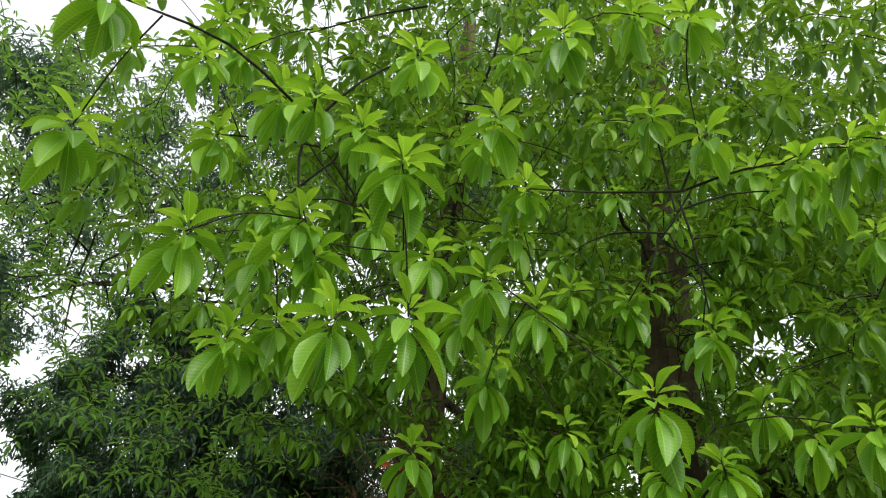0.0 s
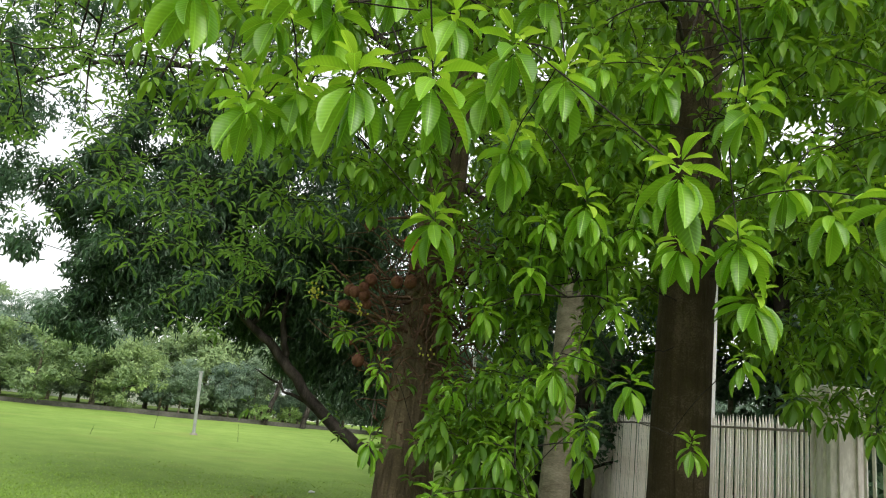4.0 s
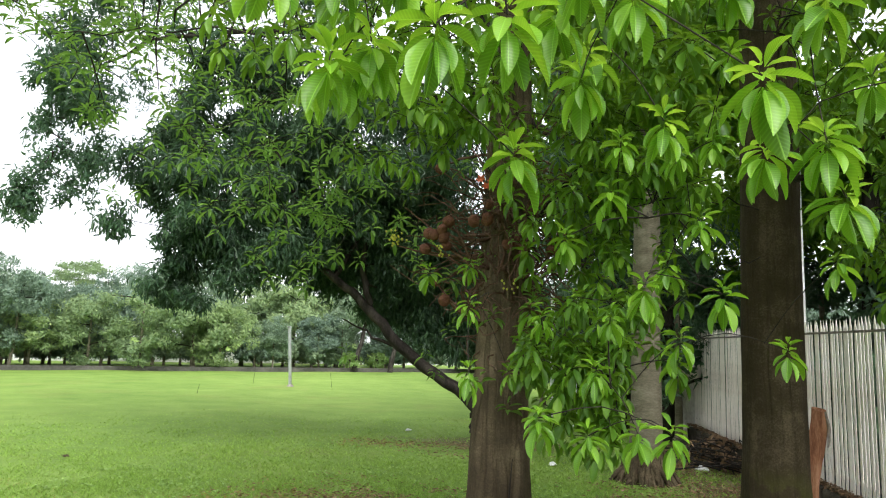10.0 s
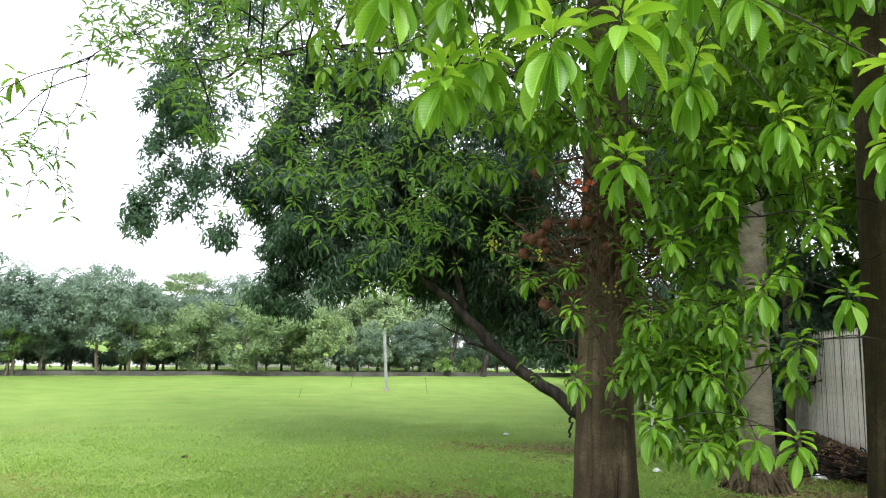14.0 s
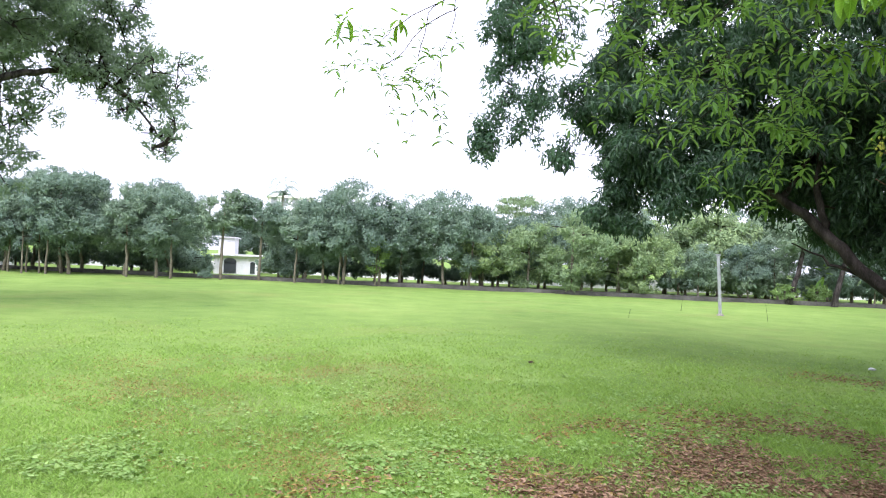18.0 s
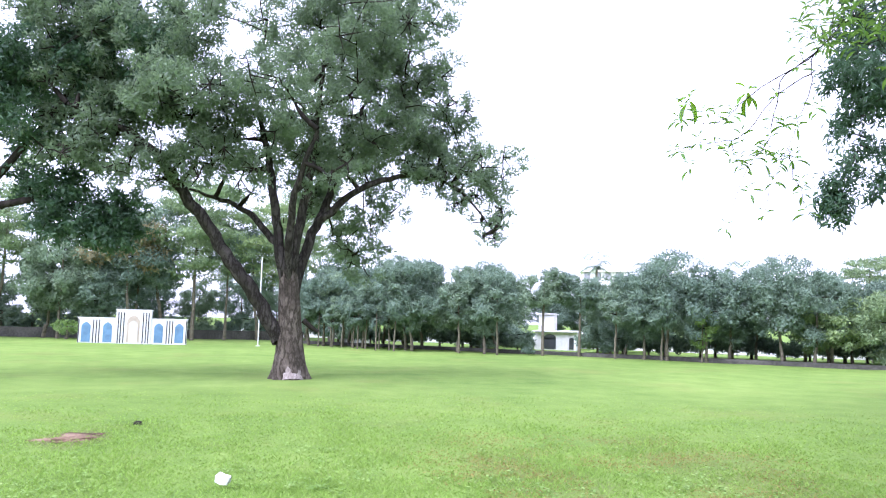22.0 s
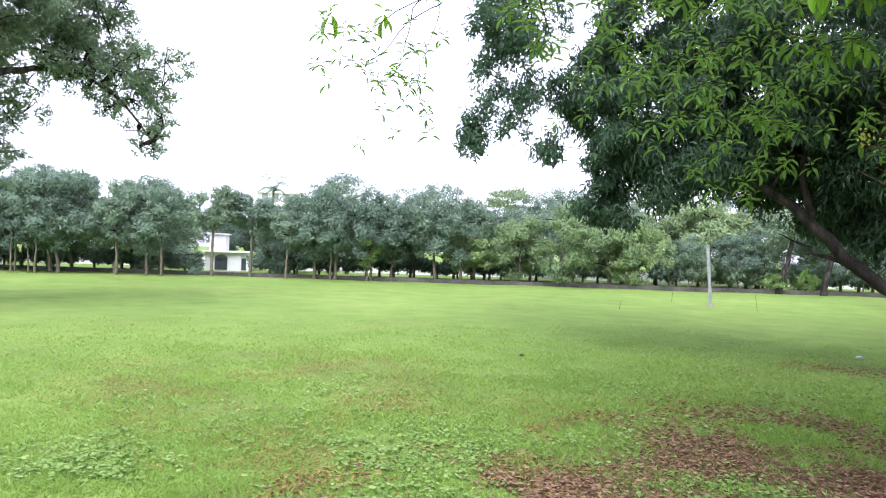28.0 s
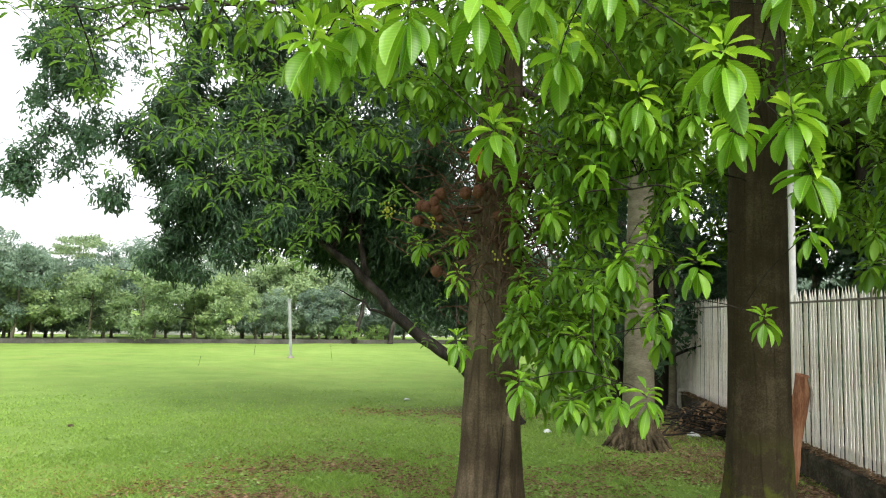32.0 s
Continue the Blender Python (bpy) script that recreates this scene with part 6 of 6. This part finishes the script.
stake(-10.9, 25.6, 0.6, -0.1)
stake(-20.5, 3.0 + 40, 0.8, 0.1)


def lump(name, x, y, r, flat, mat, label, category, rough=0.3):
    bm = bmesh.new()
    bmesh.ops.create_icosphere(bm, subdivisions=3, radius=1)
    off = Vector((x * 3.1, y * 1.7, 0))
    for v in bm.verts:
        k = 1 + rough * noise.noise(v.co * 1.6 + off) + rough * 0.4 * noise.noise(v.co * 5 + off)
        v.co = Vector((v.co.x * r * k, v.co.y * r * k * 0.8, max(-0.3, v.co.z) * r * flat * k))
    ob = part(name, bm, mat, None, label, True)
    ob.matrix_world = pose(x, y, r * flat * 0.15, 0, 0, rng.uniform(0, 360))
    return tagged(ob, label, category)


bm = box(bmesh.new(), -0.07, -0.045, 0.0, 0.07, 0.045, 0.085, 0.01)
bmesh.ops.subdivide_edges(bm, edges=bm.edges[:], cuts=2)
for v in bm.verts:
    v.co += noise.noise_vector(v.co * 18) * 0.022
carton = part("paper_carton", bm, M_PAPER, None)
carton.matrix_world = pose(-8.7, -0.29, 0.01, 8, 12, 70)
tagged(carton, "crumpled white paper carton lying in the grass", "litter")
lump("clod", -13.3, -1.62, 0.075, 0.6, M_BARK_DARK, "small dark clod of earth in the grass", "clod", 0.5)
lump("litter_scrap", -1.2, 11.6, 0.07, 0.5, M_PAPER, "white scrap of litter on the ground", "litter", 0.5)
lump("litter_scrap", -4.5, 14.68, 0.07, 0.4, M_PAPER, "white scrap of litter on the grass", "litter", 0.5)
lump("litter_scrap", 1.05, 12.1, 0.09, 0.5, M_PAPER, "white scrap of litter near the fence", "litter", 0.5)
lump("litter_scrap", 1.75, 7.6, 0.08, 0.5, M_PAPER, "white crumpled paper beside a flat stone", "litter", 0.5)
lump("litter_scrap", -7.15, -0.66, 0.045, 0.5, M_PAPER, "small white scrap of litter in the grass", "litter", 0.5)
lump("pebble", -5.98, -0.62, 0.05, 0.5, M_STONE, "pale pebble lying in the grass", "stone", 0.4)
lump("dead_clump", -8.1, 9.2, 0.055, 0.6, M_ROOT, "dark dead leaf clump on the grass", "leaf clump", 0.8)
lump("flat_stone", 1.6, 6.95, 0.19, 0.5, M_STONE, "grey flat stone at the foot of a tree", "stone", 0.7)
lump("rock", 1.82, 7.12, 0.12, 0.7, M_STONE, "small rough grey rock beside the fence kerb", "stone", 0.7)
lump("rock", 1.84, 6.78, 0.1, 0.6, M_STONE, "small rough grey rock beside the flat stone", "stone", 0.7)
lump("bare_patch", -12.06, -2.32, 0.42, 0.06, M_SOIL, "bare brown soil patch in the field", "soil", 0.9)


def brush_pile():
    p = empty("brush_pile", 1.45, 12.6, 0, 0, "heap of dry cut branches beside the fence", "brush")
    pieces = []
    for i in range(150):
        a = rng.uniform(0, 6.283)
        c = np.array([rng.normal(0, 0.35), rng.normal(0, 0.6), rng.uniform(0.02, 0.35)])
        d = np.array([math.cos(a), math.sin(a), rng.normal(0.1, 0.3)]) * rng.uniform(0.2, 0.55)
        if c[2] - abs(d[2]) < 0:
            d[2] = 0.02
        V, F = tube([c - d, c + rng.normal(0, 0.03, 3), c + d], [0.014, 0.01, 0.004], 5, 3)
        child("stick", mesh_of("stick", V, F, M_BARK_DARK), p)
    P = in_ball(500, (0, 0.2, 0.15), (0.6, 1.0, 0.25))
    L = rng.uniform(0.08, 0.18, 500)
    V, F, UV = leaf_cloud(LITTLE, P, rng.normal(size=(500, 3)), rng.normal(size=(500, 3)) + (0, 0, 1), L, L * 0.4)
    child("dry_foliage", mesh_of("dry_foliage", V, F, M_LITTER, UV), p, kind="stuff")


brush_pile()


# ---- ground cover ----
def cover_points(n, r0, r1, a0=-38, a1=112, power=1.0):
    """Places on the ground round the walk, thinner further off."""
    r = r0 * (r1 / r0) ** (rng.uniform(0, 1, n) ** power)
    a = np.radians(rng.uniform(a0, a1, n))
    x, y = -0.3 - np.sin(a) * r, 0.1 + np.cos(a) * r
    return np.stack([x, y, ground_height(x, y)], -1), r


def litter_share(P):
    """How thickly fallen leaves lie at a place, 0 to 1."""
    k = np.zeros(len(P))
    for cx, cy, rx, ry, amount in ((-1.5, 5.2, 2.8, 1.5, 0.85), (-2.9, 6.0, 2.2, 1.7, 0.55), (-0.9, 7.6, 3.2, 1.3, 0.5), (0.5, 6.8, 2.2, 1.2, 0.8), (0.9, 9.6, 1.6, 1.6, 0.5), (1.6, 12.5, 1.3, 5.0, 0.65), (-7.6, 3.0, 2.8, 1.1, 0.34), (-8.6, 6.0, 2.8, 1.3, 0.3), (-6.8, 4.6, 2.0, 1.0, 0.32), (-3.2, 6.4, 2.2, 1.5, 0.45), (-9.6, 3.8, 2.2, 1.3, 0.3), (-1.0, 8.4, 3.0, 1.2, 0.25), (-3.0, 12.6, 2.2, 0.8, 0.4), (1.9, 8.4, 0.6, 3.0, 0.7)):
        d = np.hypot((P[:, 0] - cx) / rx, (P[:, 1] - cy) / ry)
        k = np.maximum(k, amount * np.clip(1.6 - d * 1.2, 0, 1))
    wave = np.array([noise.noise(Vector((p[0] * 1.1, p[1] * 1.1, 0.3))) + 0.6 * noise.noise(Vector((p[0] * 3.1, p[1] * 3.1, 1.3))) for p in P])
    return np.clip(k + wave * 0.95 * np.clip(k * 3, 0, 1), 0, 1)


def build_grass():
    P, r = cover_points(380000, 3.2, 19.0, -50, 125)
    Q, rq = cover_points(80000, 3.2, 10.0, 125, 310)
    behind = rng.uniform(0, 1, len(Q)) < np.clip((10.0 - rq) / 5, 0, 1)
    rn, an = 3.2 * np.sqrt(rng.uniform(0, 1, 110000)), rng.uniform(0, 6.283, 110000)
    xn, yn = -0.3 - np.sin(an) * rn, 0.1 + np.cos(an) * rn
    N = np.stack([xn, yn, ground_height(xn, yn)], -1)
    P, r = np.concatenate([P, Q[behind], N]), np.concatenate([r, rq[behind], rn])
    keep = rng.uniform(0, 1, len(P)) > litter_share(P) * 0.74
    keep &= ~((abs(P[:, 0] + 1.45) < 0.28) & (abs(P[:, 1] + 0.95) < 0.28)) & (P[:, 1] > -5.9)
    keep &= (P[:, 0] < np.where(P[:, 1] < 2.8, 3.2, 2.3)) & (rng.uniform(0, 1, len(P)) < np.clip((19.5 - r) / 8, 0, 1))
    P, r = P[keep], r[keep]
    tuft = np.array([noise.noise(Vector((p[0] * 0.9, p[1] * 0.9, 4.0))) + 0.5 * noise.noise(Vector((p[0] * 3.3, p[1] * 3.3, 7.0))) for p in P])
    h = np.clip(0.038 + 0.04 * tuft, 0.012, 0.1) * rng.uniform(0.6, 1.5, len(P)) * np.clip((24 - r) / 14, 0.3, 1)
    w = 0.0036 * np.where(r < 3.2, 1.9, 1 + r / 6.0)
    a = rng.uniform(0, 6.283, len(P))
    side = np.stack([np.cos(a), np.sin(a), np.zeros_like(a)], -1) * w[:, None]
    tip = np.stack([rng.normal(0, 0.85, len(P)) * h, rng.normal(0, 0.85, len(P)) * h, h * 0.85], -1)
    V = np.stack([P - side, P + side, P + tip], 1).reshape(-1, 3)
    F = np.arange(len(V)).reshape(-1, 3)
    g = child("grass", mesh_of("grass", V, F, M_GRASS, None, False), None)
    tagged(g, "short green lawn grass on the field", "grass", kind="stuff")


def build_litter():
    P, r = cover_points(420000, 3.2, 16.0, -45, 90)
    keep = rng.uniform(0, 1, len(P)) < litter_share(P)
    keep &= P[:, 0] < 2.15
    P = P[keep]
    P[:, 2] += rng.uniform(0.004, 0.03, len(P))
    along, across = rng.uniform(-0.4, 8.0, 2600), rng.uniform(-0.16, 0.02, 2600)
    ledge = np.array([tuple(fence_point(a)) for a in along]) + np.outer(across, (fence_way.y, -fence_way.x))
    P = np.concatenate([P, np.column_stack([ledge, rng.uniform(0.325, 0.36, 2600)])])
    n = len(P)
    a = rng.uniform(0, 6.283, n)
    D = np.stack([np.cos(a), np.sin(a), rng.normal(0, 0.16, n)], -1)
    L = rng.uniform(0.024, 0.068, n) * np.where(P[:, 0] < -5, 0.55, 1.0)
    up = np.tile([0, 0, 1.0], (n, 1)) + rng.normal(0, 0.28, (n, 3))
    W = L * rng.uniform(0.35, 0.5, n)
    field = P[:, 0] + rng.normal(0, 0.8, n) < -4.6
    for name, pick, mat, label in (("fallen_leaves", ~field, M_LITTER, "dry brown fallen leaves strewn under the trees"), ("dried_weeds", field, M_DRY, "patches of dried yellow-brown weeds in the grass")):
        V, F, UV = leaf_cloud(LITTLE, P[pick], D[pick], up[pick], L[pick], W[pick])
        g = child(name, mesh_of(name, V, F, mat, UV), None)
        tagged(g, label, "leaves", kind="stuff")


def build_weeds():
    P, r = cover_points(27000, 3.4, 13.0, -25, 115)
    patch = np.array([noise.noise(Vector((p[0] * 0.7, p[1] * 0.7, 9.0))) for p in P])
    P = P[(rng.uniform(0, 1, len(P)) < np.clip(patch * 1.5 + 0.16, 0.02, 0.6) * np.clip((11.5 - r) / 5.5, 0.08, 1) * (1 - 0.9 * litter_share(P))) & (P[:, 0] < 2.0)]
    n = len(P)
    C = np.repeat(P, 6, 0) + rng.normal(0, 0.035, (n * 6, 3)) * (1, 1, 0)
    C[:, 2] = ground_height(C[:, 0], C[:, 1]) + rng.uniform(0.015, 0.05, len(C))
    a = rng.uniform(0, 6.283, len(C))
    D = np.stack([np.cos(a), np.sin(a), rng.uniform(-0.1, 0.4, len(C))], -1)
    L = rng.uniform(0.022, 0.058, len(C))
    V, F, UV = leaf_cloud(LITTLE, C, D, np.tile([0, 0, 1.0], (len(C), 1)) + rng.normal(0, 0.25, (len(C), 3)), L, L * 0.7)
    g = child("weeds", mesh_of("weeds", V, F, M_WEED, UV), None)
    tagged(g, "patches of low broad-leaved weeds in the grass", "weeds", kind="stuff")


build_grass()
build_litter()
build_weeds()
